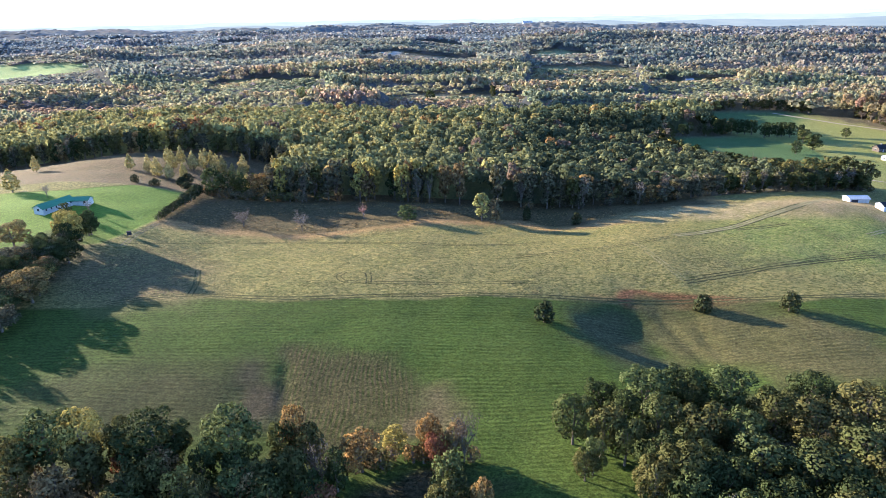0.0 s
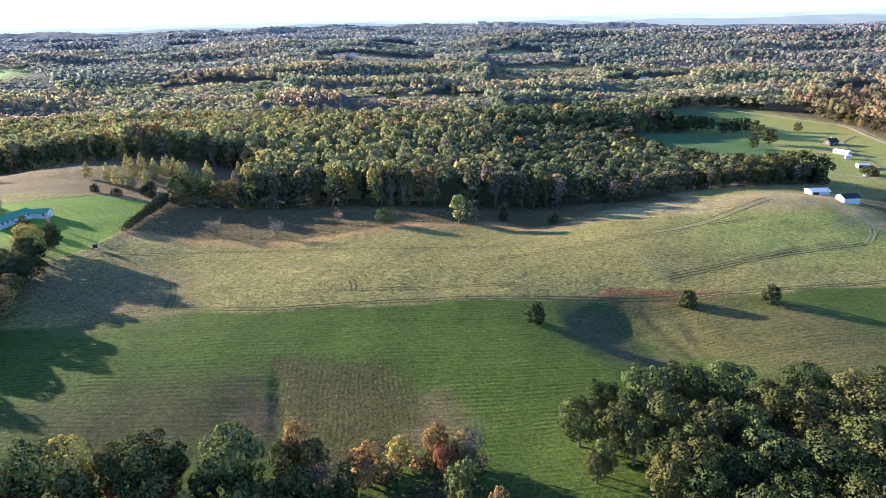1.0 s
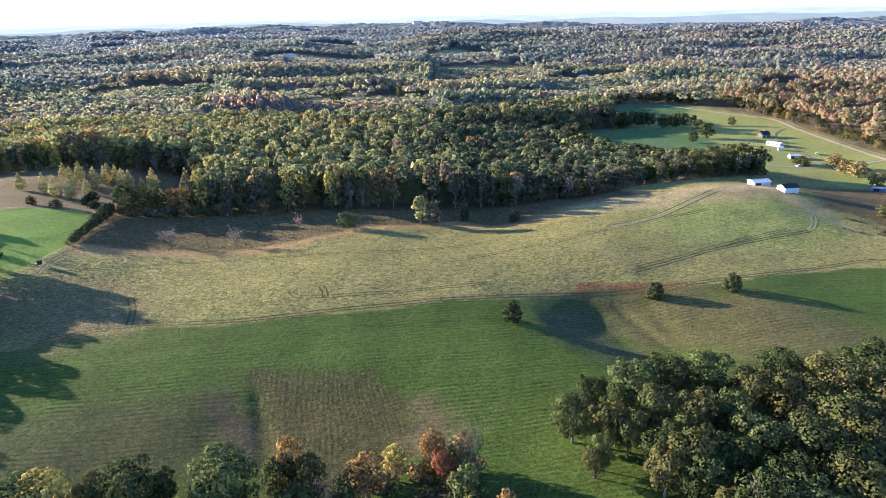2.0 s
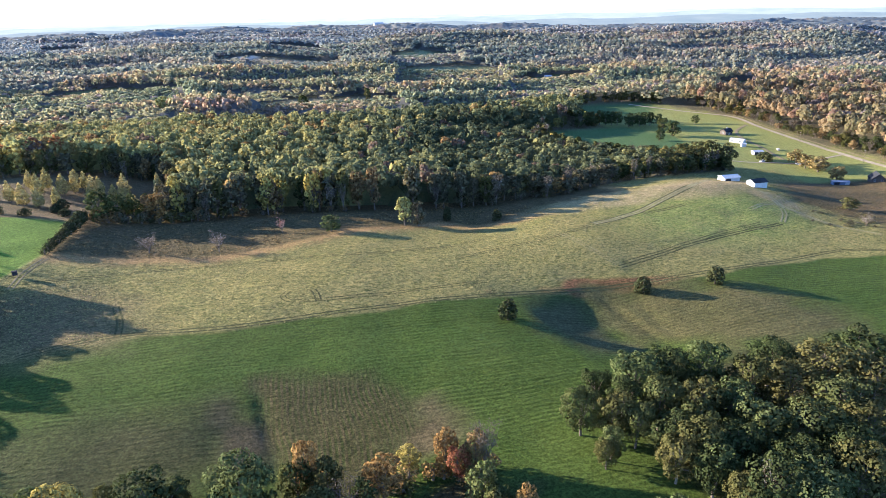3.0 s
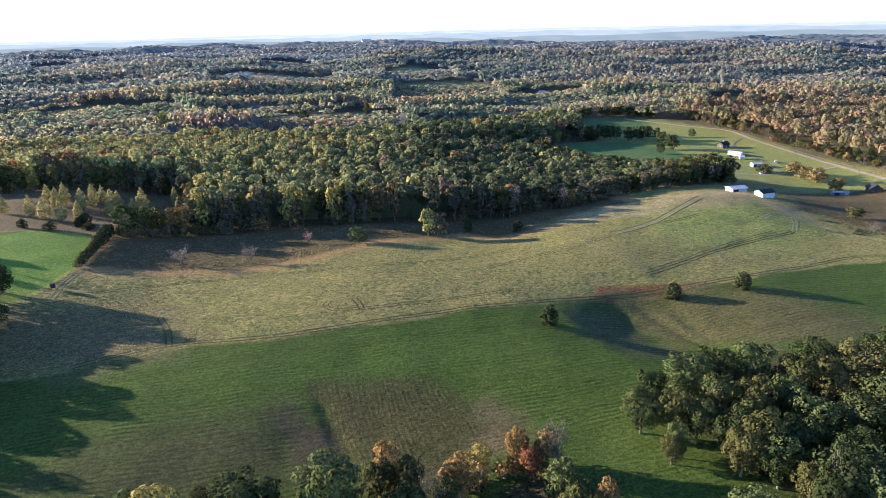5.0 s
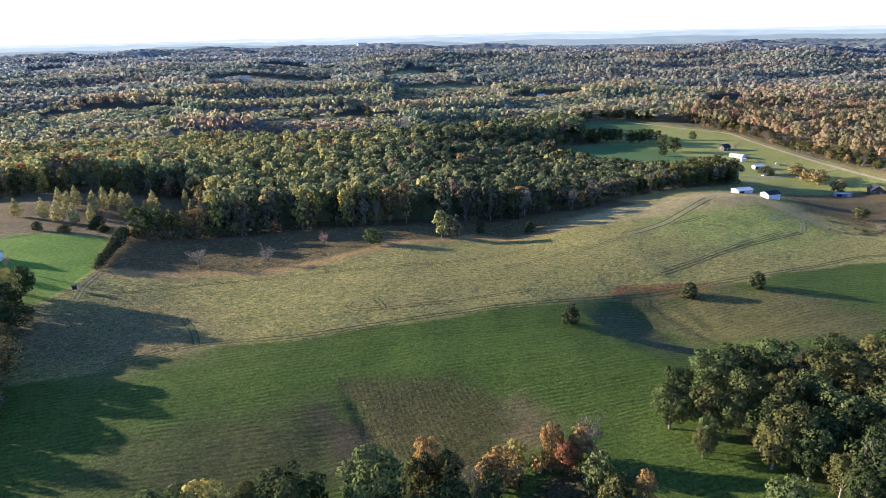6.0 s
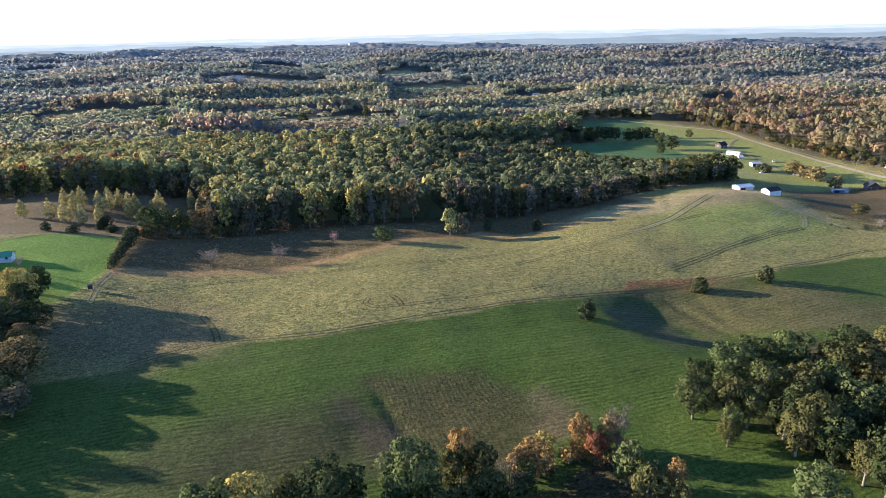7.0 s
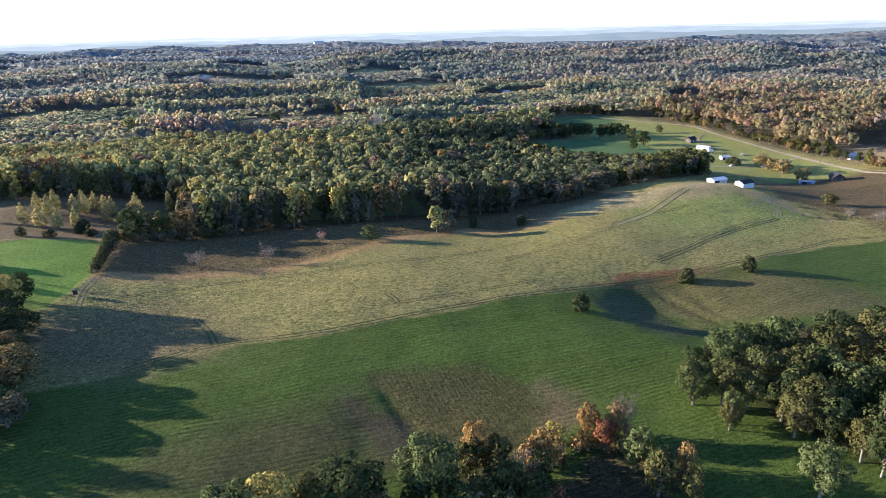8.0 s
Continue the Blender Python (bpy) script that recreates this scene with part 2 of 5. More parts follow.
def land(x, y):
    """The ground's height."""
    x, y = np.atleast_1d(np.asarray(x, float)), np.atleast_1d(np.asarray(y, float))
    z = np.interp(y, [-3000, 60, 300, 345, 420, 600, 900, 1180, 1325, 1700, 2400, 3000, 5200], [0, 0, -1, -8, -13, -14, -4, 16, 26, 30, 36, 24, 20])
    for cx, cy, r, up in MOUNDS:
        z += up * np.exp(-((x - cx) ** 2 + (y - cy) ** 2) / (2 * r * r))
    for ax, ay, bx, by, deep, west, east in VALLEYS:
        dx, dy = bx - ax, by - ay
        long = math.hypot(dx, dy)
        f = ((x - ax) * dx + (y - ay) * dy) / long
        off = ((x - ax) * dy - (y - ay) * dx) / long + 0.05 * deep * value_noise(x, y, 9, 13)
        fade = np.clip((f + 6) / 12, 0, 1) * np.clip((long + 6 - f) / 12, 0, 1)
        z -= deep * fade * np.clip(np.where(off > 0, 1 - off / west, 1 + off / east), 0, 1)
    far = np.clip((np.hypot(x, y) - 560) / 500, 0, 1)
    z += far * (10 * value_noise(x, y, 330, 3) + 7 * value_noise(x, y, 130, 4)) + 6 * far * np.clip((y - 1100) / 600, 0, 1) * value_noise(x, y, 250, 8)
    z += 9 * np.clip((np.hypot(x, y) - 1150) / 500, 0, 1) * value_noise(x, y, 560, 9)
    z -= np.clip((np.hypot(x, y) - 1300) / 800, 0, 1) * (6 + 24 * np.clip(x / 1200, 0, 1))
    # the wooded hillside beyond the valley road
    z += 7 * np.clip((x - 350) / 350, 0, 1) * np.clip((y - 250) / 200, 0, 1) * np.clip((2200 - y) / 900, 0, 1)
    near = 1 - np.clip((np.hypot(x, y - 150) - 250) / 300, 0, 1)
    return z + near * (0.3 * value_noise(x, y, 14, 5) + 0.05 * value_noise(x, y, 5, 6))


def height(x, y):
    return float(land(x, y)[0])


def edge_distance(poly, x, y):
    """Signed distance to a closed outline: negative inside."""
    best, inside = np.full(x.shape, 1e9), np.zeros(x.shape, bool)
    for (ax, ay), (bx, by) in zip(poly, poly[1:] + poly[:1]):
        dx, dy = bx - ax, by - ay
        k = np.clip(((x - ax) * dx + (y - ay) * dy) / (dx * dx + dy * dy + 1e-9), 0, 1)
        best = np.minimum(best, np.hypot(x - ax - k * dx, y - ay - k * dy))
        if dy:
            inside ^= ((ay > y) != (by > y)) & (x < ax + (y - ay) * dx / dy)
    return np.where(inside, -best, best)


OPEN_LAND = [(-600, -2500), (-600, 420), (-420, 420), (-300, 395), (-229, 398), (-186, 405), (-150, 400), (-130, 372), (-125, 325), (-126, 302), (-103, 309), (-83, 316),
             (-61, 318), (-35, 314), (-6, 308), (24, 311), (55, 312), (86, 314), (132, 336), (182, 357), (232, 380), (225, 393), (205, 402), (175, 420),
             (150, 455), (130, 502), (164, 549), (212, 552), (210, 575), (206, 625), (221, 664), (290, 668), (320, 646), (340, 590), (350, 550), (346, 450), (346, 380), (380, 345), (500, 300), (700, 280), (700, -2500)]
HAY = [(-600, 60), (-600, 150), (-130, 170), (-100, 178), (-71, 176), (-37, 180), (-8, 184), (32, 189), (68, 190), (96, 191), (115, 195), (154, 204), (186, 205), (240, 213), (320, 200), (320, -2500), (-600, -2500)]
HOLLOW = [(-148, 256), (-124, 252), (-103, 251), (-84, 251), (-66, 254), (-46, 262), (-36, 270), (-10, 277), (13, 288), (30, 276), (44, 277), (75, 284), (110, 305), (110, 345), (-150, 345)]
# far clearings: centre, half-axes, turn in degrees, colour
HAY_GREEN, STRAW, MEADOW = (0.16, 0.21, 0.085), (0.32, 0.24, 0.13), (0.22, 0.24, 0.12)
CLEARINGS = [
    (-46, 755, 74, 34, 0, STRAW), (-200, 1185, 38, 16, 30, (0.40, 0.40, 0.38)), (-105, 1160, 70, 34, 0, (0.28, 0.22, 0.15)), (-120, 1470, 50, 50, 0, HAY_GREEN),
    (125, 1165, 55, 34, 0, MEADOW), (140, 995, 70, 30, 0, MEADOW), (270, 880, 52, 26, 0, HAY_GREEN), (-900, 1150, 120, 45, 0, (0.24, 0.3, 0.1)), (-810, 1000, 150, 50, 5, (0.24, 0.3, 0.1)),
    (-322, 890, 75, 14, -12, MEADOW), (-605, 1515, 45, 30, 0, (0.4, 0.4, 0.38)), (510, 785, 40, 16, 5, HAY_GREEN),
    (390, 378, 36, 30, 20, (0.2, 0.15, 0.09)),
]
# open ground in front of each clearing, as deep as the trees before it are tall
CLEARINGS = [(cx, cy - 0.008 * math.hypot(cx, cy), rx, ry * (0.75 if cx > -700 else 1) + 0.008 * math.hypot(cx, cy), turn, c) if cy > 600 else (cx, cy, rx, ry, turn, c) for cx, cy, rx, ry, turn, c in CLEARINGS]
# patches on the near fields: centre, half-axes, turn, softness, colour, tussock
PATCHES = [
    # Grove litter, darkened for tree shade; patch (-16, 98) is painted shade.
    (82, 108, 46, 34, 20, 10, (0.05, 0.04, 0.022), 0.8), (54, 106, 20, 22, 0, 10, (0.046, 0.04, 0.02), 0.7), (-68, 90, 46, 12, 0, 6, (0.05, 0.04, 0.022), 0.9), (-16, 98, 14, 9, 10, 5, (0.05, 0.042, 0.022), 0.9), (-172, 175, 20, 60, 0, 6, (0.06, 0.05, 0.028), 0.9),
    (-128, 196, 34, 22, -25, 16, (0.125, 0.098, 0.05), 0.8),
    (140, 258, 46, 30, 12, 24, (0.166, 0.178, 0.054), 0.9),
    # Patch (-60, 126) paints the shade on the ditch's west bank.
    (-82, 124, 36, 17, 8, 16, (0.048, 0.05, 0.02), 0.5), (-60, 126, 6, 15, 12, 6, (0.05, 0.043, 0.026), 0.5), (-30, 158, 60, 9, 4, 12, (0.053, 0.077, 0.0165), 0.3), (53, 193.5, 23, 5.5, 5, 2, (0.15, 0.074, 0.038), 1.0),
    # Patch (38, 171): grey-brown grass of the swale, darkened for its shaded bank.
    (86, 168, 42, 18, -22, 8, (0.078, 0.070, 0.029), 0.45), (57, 172, 9, 20, 15, 6, (0.08, 0.072, 0.03), 0.5), (38, 171, 21, 12, -66, 9, (0.062, 0.062, 0.030), 0.4), (187, 278, 7, 24, 14, 6, (0.22, 0.165, 0.085), 0.4), (176, 306, 24, 9, 25, 6, (0.27, 0.19, 0.10), 0.4),
    (116, 292, 56, 11, 12, 9, (0.25, 0.195, 0.098), 0.6), (160, 299, 28, 15, 18, 10, (0.26, 0.19, 0.098), 0.6),
]


# stubble beside the ditch and the worn strip next to it
STUBBLE = [(-58, 150), (-40, 150), (-26, 148), (-19, 140), (-19, 128), (-24, 118), (-30, 108), (-47, 106), (-50, 118)]
WORN = [(-22, 131), (-11, 138), (-5, 130), (-12, 117), (-26, 110), (-27, 118)]


def ellipse(x, y, cx, cy, rx, ry, turn):
    c, s = math.cos(radians(turn)), math.sin(radians(turn))
    u, v = ((x - cx) * c + (y - cy) * s) / rx, ((y - cy) * c - (x - cx) * s) / ry
    return (np.hypot(u, v) - 1) * min(rx, ry)


def wooded(x, y):
    """True where woods stand."""
    far = np.clip((y - 560) / 200, 0, 1)
    wx, wy = x + (5 + 12 * far) * value_noise(x, y, 18 + 0, 11), y + (5 + 16 * far) * value_noise(x, y, 18, 12)
    ok = edge_distance(OPEN_LAND, wx, wy) > 0
    for cx, cy, rx, ry, turn, _ in CLEARINGS:
        ok &= ellipse(wx, wy, cx, cy, rx, ry, turn) > 0
    return ok


def grid_steps(lo, fine_lo, fine_hi, hi, step, grow):
    out, s, v = list(np.arange(fine_lo, fine_hi, step)), step, fine_hi
    while v < hi:
        out.append(v)
        s *= grow
        v += s
    out.append(hi)
    s, v, low = step, fine_lo, []
    while v > lo:
        s *= grow
        v -= s
        low.append(max(v, lo))
    return np.array(low[::-1] + out)


def mesh_of(name, verts, faces, mats=(), smooth=False, normals=None):
    """A mesh out of arrays: vertices (n, 3) and equal-sided faces (m, k)."""
    verts, faces = np.asarray(verts, np.float32), np.asarray(faces, np.int32)
    me = bpy.data.meshes.new(name)
    k = faces.shape[1]
    me.vertices.add(len(verts))
    me.vertices.foreach_set("co", verts.ravel())
    me.loops.add(faces.size)
    me.loops.foreach_set("vertex_index", faces.ravel())
    me.polygons.add(len(faces))
    me.polygons.foreach_set("loop_start", np.arange(0, faces.size, k, dtype=np.int32))
    if smooth:
        me.polygons.foreach_set("use_smooth", np.ones(len(faces), bool))
    me.update(calc_edges=True)
    if normals is not None:
        me.polygons.foreach_set("use_smooth", np.ones(len(faces), bool))
        me.normals_split_custom_set_from_vertices(np.asarray(normals, np.float32))
    for m in mats:
        me.materials.append(m)
    return me


def soft_normals(v, quads, tall, wide, mix=0.6, lift=0.0, lobes=None):
    """Normals of leafy sprays: their own, turned towards the round outside of their clump and of the crown."""
    q = v[quads]
    own = np.cross(q[:, 2] - q[:, 0], q[:, 3] - q[:, 1])
    own /= np.linalg.norm(own, axis=1)[:, None] + 1e-9
    mid = q.mean(1)
    out = (mid - np.array([0, 0, tall * 0.5])) / np.array([wide / 2, wide / 2, tall * 0.5])
    out /= np.linalg.norm(out, axis=1)[:, None] + 1e-9
    if lobes is not None:
        lobes = np.asarray(lobes, float)
        rel = (mid[:, None] - lobes[None, :, :3]) / lobes[None, :, 3:]
        at = np.argmin((rel ** 2).sum(2), 1)
        clump = rel[np.arange(len(mid)), at]
        clump /= np.linalg.norm(clump, axis=1)[:, None] + 1e-9
        out = out * 0.4 + clump * 0.6
        out /= np.linalg.norm(out, axis=1)[:, None] + 1e-9
    own *= np.sign((own * out).sum(1))[:, None]
    n = own * (1 - mix) + out * mix + np.array([0, 0, lift])
    n /= np.linalg.norm(n, axis=1)[:, None]
    full = np.tile(np.array([0.0, 0, 1]), (len(v), 1))
    full[quads.ravel()] = np.repeat(n, 4, 0)
    return full


def build_ground():
    xs = grid_steps(-4700, -205, 225, 4700, 1.4, 1.075)
    ys = grid_steps(-2400, 82, 330, 4960, 1.4, 1.07)
    gx, gy = [a.ravel() for a in np.meshgrid(xs, ys)]
    n, m = len(xs), len(ys)
    verts = np.stack([gx, gy, land(gx, gy)], 1)
    k = np.arange(n * m).reshape(m, n)
    faces = np.stack([k[:-1, :-1], k[:-1, 1:], k[1:, 1:], k[1:, :-1]], -1).reshape(-1, 4)
    me = mesh_of("ground", verts, faces, [turf], True)
    x, y = gx + 1.2 * value_noise(gx, gy, 6, 21) + 2 * value_noise(gx, gy, 20, 23), gy + 1.2 * value_noise(gx, gy, 6, 22) + 1.5 * value_noise(gx, gy, 20, 24)
    col = np.tile(np.array([0.10, 0.085, 0.055]), (n * m, 1))
    tus = np.full(n * m, 0.6)

    def lay(d, soft, colour, tuft):
        w = np.clip(0.5 - d / soft, 0, 1)
        col[:] = col * (1 - w[:, None]) + np.array(colour) * w[:, None]
        tus[:] = tus * (1 - w) + tuft * w

    lay(edge_distance(OPEN_LAND, x, y), 3, (0.178, 0.153, 0.058), 1.0)
    # dry grass of the meadow beside the young trees, the hollow and the farm slope
    lay(edge_distance([(-420, 420), (-250, 300), (-185, 300), (-152, 300), (-126, 300), (-120, 420)], x, y), 4, (0.118, 0.085, 0.046), 0.6)
    lay(edge_distance(HOLLOW, x, y) - 9, 8, (0.205, 0.132, 0.06), 0.5)
    # The hollow's brown floor, taken a little darker for the wood's shade.
    lay(edge_distance(HOLLOW, x, y), 4, (0.088, 0.068, 0.035), 0.8)
    lay(edge_distance([(195, 275), (215, 240), (200, 215), (260, 200), (420, 200), (350, 345), (240, 345), (215, 320)], x, y), 14, (0.088, 0.064, 0.034), 0.8)
    lay(edge_distance([(-600, 200), (-600, 285), (-248, 284), (-212, 285), (-186, 301), (-157, 297), (-150, 254), (-153, 236), (-158, 222), (-180, 215), (-240, 195)], gx, gy), 2, (0.11, 0.165, 0.026), 0.1)
    hay = edge_distance(HAY, x, y)
    lay(hay, 1.5, (0.046, 0.067, 0.0145), 0.3)
    for cx, cy, rx, ry, turn, soft, c, tuft in PATCHES:
        lay(ellipse(x, y, cx, cy, rx, ry, turn) + 4 * value_noise(gx, gy, 9, 25), soft, c, tuft)
    lay(edge_distance(WORN, x, y) + 3 * value_noise(gx, gy, 7, 27), 9, (0.095, 0.074, 0.038), 0.5)
    lay(edge_distance(STUBBLE, x, y) + 3 * value_noise(gx, gy, 7, 26), 7, (0.060, 0.054, 0.0225), 0.7)
    drill = np.clip(0.5 - (edge_distance(STUBBLE, x, y) + 3 * value_noise(gx, gy, 7, 26)) / 7, 0, 1)
    swath = np.clip(0.5 - hay / 3, 0, 1) * (1 - drill)
    lay(edge_distance([(262, 380), (225, 392), (205, 400), (172, 420), (145, 455), (130, 502), (164, 549), (212, 552), (206, 625), (221, 664), (290, 668), (320, 646), (340, 590), (345, 350), (262, 345)], x, y), 6, (0.18, 0.18, 0.058), 0.2)
    lay(edge_distance([(125, 502), (164, 549), (225, 545), (255, 503), (243, 450), (225, 392), (205, 400), (172, 420), (145, 455)], x, y), 4, (0.065, 0.105, 0.04), 0.15)
    lay(edge_distance([(206, 615), (221, 664), (290, 668), (315, 640), (280, 600), (237, 585)], x, y), 6, (0.062, 0.1, 0.04), 0.15)
    for cx, cy, rx, ry, turn, c in CLEARINGS:
        lay(ellipse(x, y, cx, cy, rx, ry, turn), 8, c, 0.2)
    # Past about 3 km the ground turns blue-grey, haze put into its colour.
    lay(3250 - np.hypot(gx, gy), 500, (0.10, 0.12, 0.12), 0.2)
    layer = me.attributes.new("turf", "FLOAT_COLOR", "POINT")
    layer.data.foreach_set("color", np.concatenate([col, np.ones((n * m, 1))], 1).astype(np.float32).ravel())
    for name, values in (("swath", swath), ("drill", drill)):
        me.attributes.new(name, "FLOAT", "POINT").data.foreach_set("value", values.astype(np.float32))
    me.attributes.new("tussock", "FLOAT", "POINT").data.foreach_set("value", tus.astype(np.float32))
    return tagged(new("ground", me), "rolling farmland with mown hay fields, rough pasture and woodland floor", "ground", kind="structure")


build_ground()


# ---- trees ----
def sprays(rng, lobes, count, size, droop=0.25, skirt=-0.45, loose=0.4):
    """Leafy sprays, one folded quad each, over the outsides of a few lobes."""
    lobes = np.asarray(lobes, float)
    area = lobes[:, 3] * lobes[:, 5]
    pick = rng.choice(len(lobes), count * 3, p=area / area.sum())
    d = rng.normal(size=(count * 3, 3))
    d /= np.linalg.norm(d, axis=1)[:, None]
    p = lobes[pick, :3] + d * lobes[pick, 3:] * rng.uniform(0.78, 1.06, (count * 3, 1))
    deep = np.zeros(len(p), bool)
    for lobe in lobes:
        deep |= (((p - lobe[:3]) / lobe[3:]) ** 2).sum(1) < 0.55
    keep = np.where(~deep & (d[:, 2] > skirt))[0][:count]
    p, d = p[keep], d[keep]
    nrm = d + rng.normal(size=d.shape) * loose
    nrm /= np.linalg.norm(nrm, axis=1)[:, None]
    u = np.cross(nrm, rng.normal(size=d.shape))
    u /= np.linalg.norm(u, axis=1)[:, None] + 1e-9
    v = np.cross(nrm, u)
    s = size * rng.uniform(0.6, 1.3, (len(p), 1))
    fold = nrm * s * droop
    quad = np.stack([p - u * s - fold, p - v * s * 0.8, p + u * s - fold, p + v * s * 0.8], 1)
    return quad.reshape(-1, 3), np.arange(len(p) * 4).reshape(-1, 4)


def tube(points, radii, sides=6):
    """A tapered, bent tube, open at its ends."""
    pts, verts, faces = [Vector(p) for p in points], [], []
    for k, (p, r) in enumerate(zip(pts, radii)):
        way = (pts[min(k + 1, len(pts) - 1)] - pts[max(k - 1, 0)]).normalized()
        a = way.orthogonal().normalized()
        b = way.cross(a)
        verts += [p + (a * math.cos(q) + b * math.sin(q)) * r for q in np.arange(sides) * 2 * math.pi / sides]
        if k:
            o = (k - 1) * sides
            faces += [(o + i, o + (i + 1) % sides, o + sides + (i + 1) % sides, o + sides + i) for i in range(sides)]
    return np.array([tuple(v) for v in verts]), np.array(faces)


def joined(pieces):
    verts, faces, o = [], [], 0
    for v, f in pieces:
        verts.append(v)
        faces.append(f + o)
        o += len(v)
    return np.concatenate(verts), np.concatenate(faces)


def oak_shape(rng, tall=14.0, wide=12.0, low=0.15, count=3500, size=0.275):
    r, z0 = wide / 2, tall * low
    mid = (tall + z0) / 2
    lobes = [(0, 0, mid, r * 0.58, r * 0.58, (tall - z0) * 0.38)]
    for k in range(22):
        a, e = k * 2.4 + rng.uniform(-0.5, 0.5), rng.uniform(-1.1 if low < 0.2 else -0.65, 1.15)
        q = r * rng.uniform(0.20, 0.42)
        reach = (r - q) * rng.uniform(0.82, 1.1)
        lobes.append((math.cos(a) * reach * math.cos(e * 0.9), math.sin(a) * reach * math.cos(e * 0.9), mid + math.sin(e) * ((tall - z0) / 2 - q * 0.8), q, q, q * 0.85))
    trunk = [tube([(0, 0, -0.6), (0.1, 0, tall * 0.2), (rng.uniform(-.4, .4), rng.uniform(-.4, .4), tall * 0.55), (rng.uniform(-.8, .8), rng.uniform(-.8, .8), tall * 0.85)], [0.42, 0.3, 0.2, 0.05], 7)]
    for lobe in lobes[1:9]:
        s = Vector((0.05, 0, tall * rng.uniform(0.2, 0.42)))
        e = Vector(lobe[:3])
        trunk.append(tube([s, s.lerp(e, 0.5) + Vector((0, 0, -0.3)), e], [0.16, 0.1, 0.03], 5))
    return sprays(rng, lobes, count, size, skirt=-0.8), joined(trunk), lobes


def spire_shape(rng, tall=14.0, wide=7.0, count=900, size=0.36):
    """A young tulip tree: an egg of foliage, widest low down, with a blunt tip."""
    lobes = []
    for k in range(16):
        f = k / 15
        full = min(1.0, 0.62 + 1.9 * f) * (1 - 0.86 * f ** 1.7)
        q = wide * 0.5 * max(full, 0.16) * rng.uniform(0.6, 0.74)
        a, off = k * 2.4, wide * 0.5 * full * rng.uniform(0.16, 0.34)
        lobes.append((math.cos(a) * off, math.sin(a) * off, tall * (0.14 + 0.8 * f), q, q, max(q * 0.9, tall * 0.06)))
    trunk = [tube([(0, 0, -0.5), (0, 0.05, tall * 0.4), (0, 0, tall * 0.9)], [0.22, 0.14, 0.03], 6)]
    return sprays(rng, lobes, count, size), joined(trunk), lobes


def cedar_shape(rng, tall=7.0, wide=5.0, count=1100, size=0.25):
    """A field cedar: a ragged oval, full to the ground."""
    lobes = []
    for k in range(18):
        f = k / 17
        full = math.sin(math.pi * (0.30 + 0.65 * f)) ** 0.85
        q = wide * 0.5 * full * rng.uniform(0.36, 0.6)
        a, off = k * 2.4, wide * 0.5 * full * rng.uniform(0.4, 0.62)
        lobes.append((math.cos(a) * off, math.sin(a) * off, tall * (0.12 + 0.8 * f), q, q, q * 1.15))
    trunk = [tube([(0, 0, -0.4), (0, 0, tall * 0.5), (0, 0, tall * 0.9)], [0.2, 0.14, 0.03], 6)]
    return sprays(rng, lobes, count, size, skirt=-0.9), joined(trunk), lobes


def bare_shape(rng, tall=8.0, wide=8.0, count=700, size=0.14):
    """A leafless tree: limbs that fork into thin twigs, with a few dry leaves."""
    limbs, tips = [], []
    limbs.append(tube([(0, 0, -0.4), (0.1, 0, tall * 0.2), (0, 0.1, tall * 0.38)], [0.24, 0.18, 0.13], 6))
    for k in range(11):
        a, up = k * 2.4, rng.uniform(0.35, 1.0)
        s = Vector((0, 0, tall * rng.uniform(0.15, 0.38)))
        e = Vector((math.cos(a) * wide * 0.46 * math.cos(up), math.sin(a) * wide * 0.46 * math.cos(up), tall * (0.45 + 0.5 * math.sin(up))))
        m = s.lerp(e, 0.5) + Vector((0, 0, tall * 0.05))
        limbs.append(tube([s, m, e], [0.11, 0.07, 0.02], 4))
        for _ in range(6):
            b = m.lerp(e, rng.uniform(0, 1))
            w = b + Vector(rng.normal(size=3)) * wide * 0.11 + Vector((0, 0, tall * 0.08))
            limbs.append(tube([b, w], [0.05, 0.015], 3))
            tips.append(w)
    lobes = [(*w, wide * 0.1, wide * 0.1, tall * 0.08) for w in tips]
    return sprays(rng, lobes, count, size, skirt=-2), joined(limbs), lobes


SHAPES = {"oak": (oak_shape, 14, 12, 5), "tall_oak": (lambda r: oak_shape(r, 17, 9, 0.05, 520, 0.66), 17, 9, 4), "field_tree": (lambda r: oak_shape(r, 12, 9, 0.02, 760, 0.46), 12, 9, 3), "thicket": (lambda r: oak_shape(r, 12, 9, 0.02, 1700, 0.31), 12, 9, 3), "spire": (spire_shape, 14, 7, 3), "cedar": (cedar_shape, 7, 5, 3), "bare": (bare_shape, 8, 8, 3),
          "shrub": (lambda r: oak_shape(r, 4, 5, 0.02, 260, 0.28), 4, 5, 2)}
NAMES = {"oak": "tree", "tall_oak": "woodland_tree", "field_tree": "tree", "thicket": "tree", "spire": "young_tree", "cedar": "cedar_tree", "bare": "bare_tree", "shrub": "shrub"}
made_trees, dice = {}, random.Random(7)


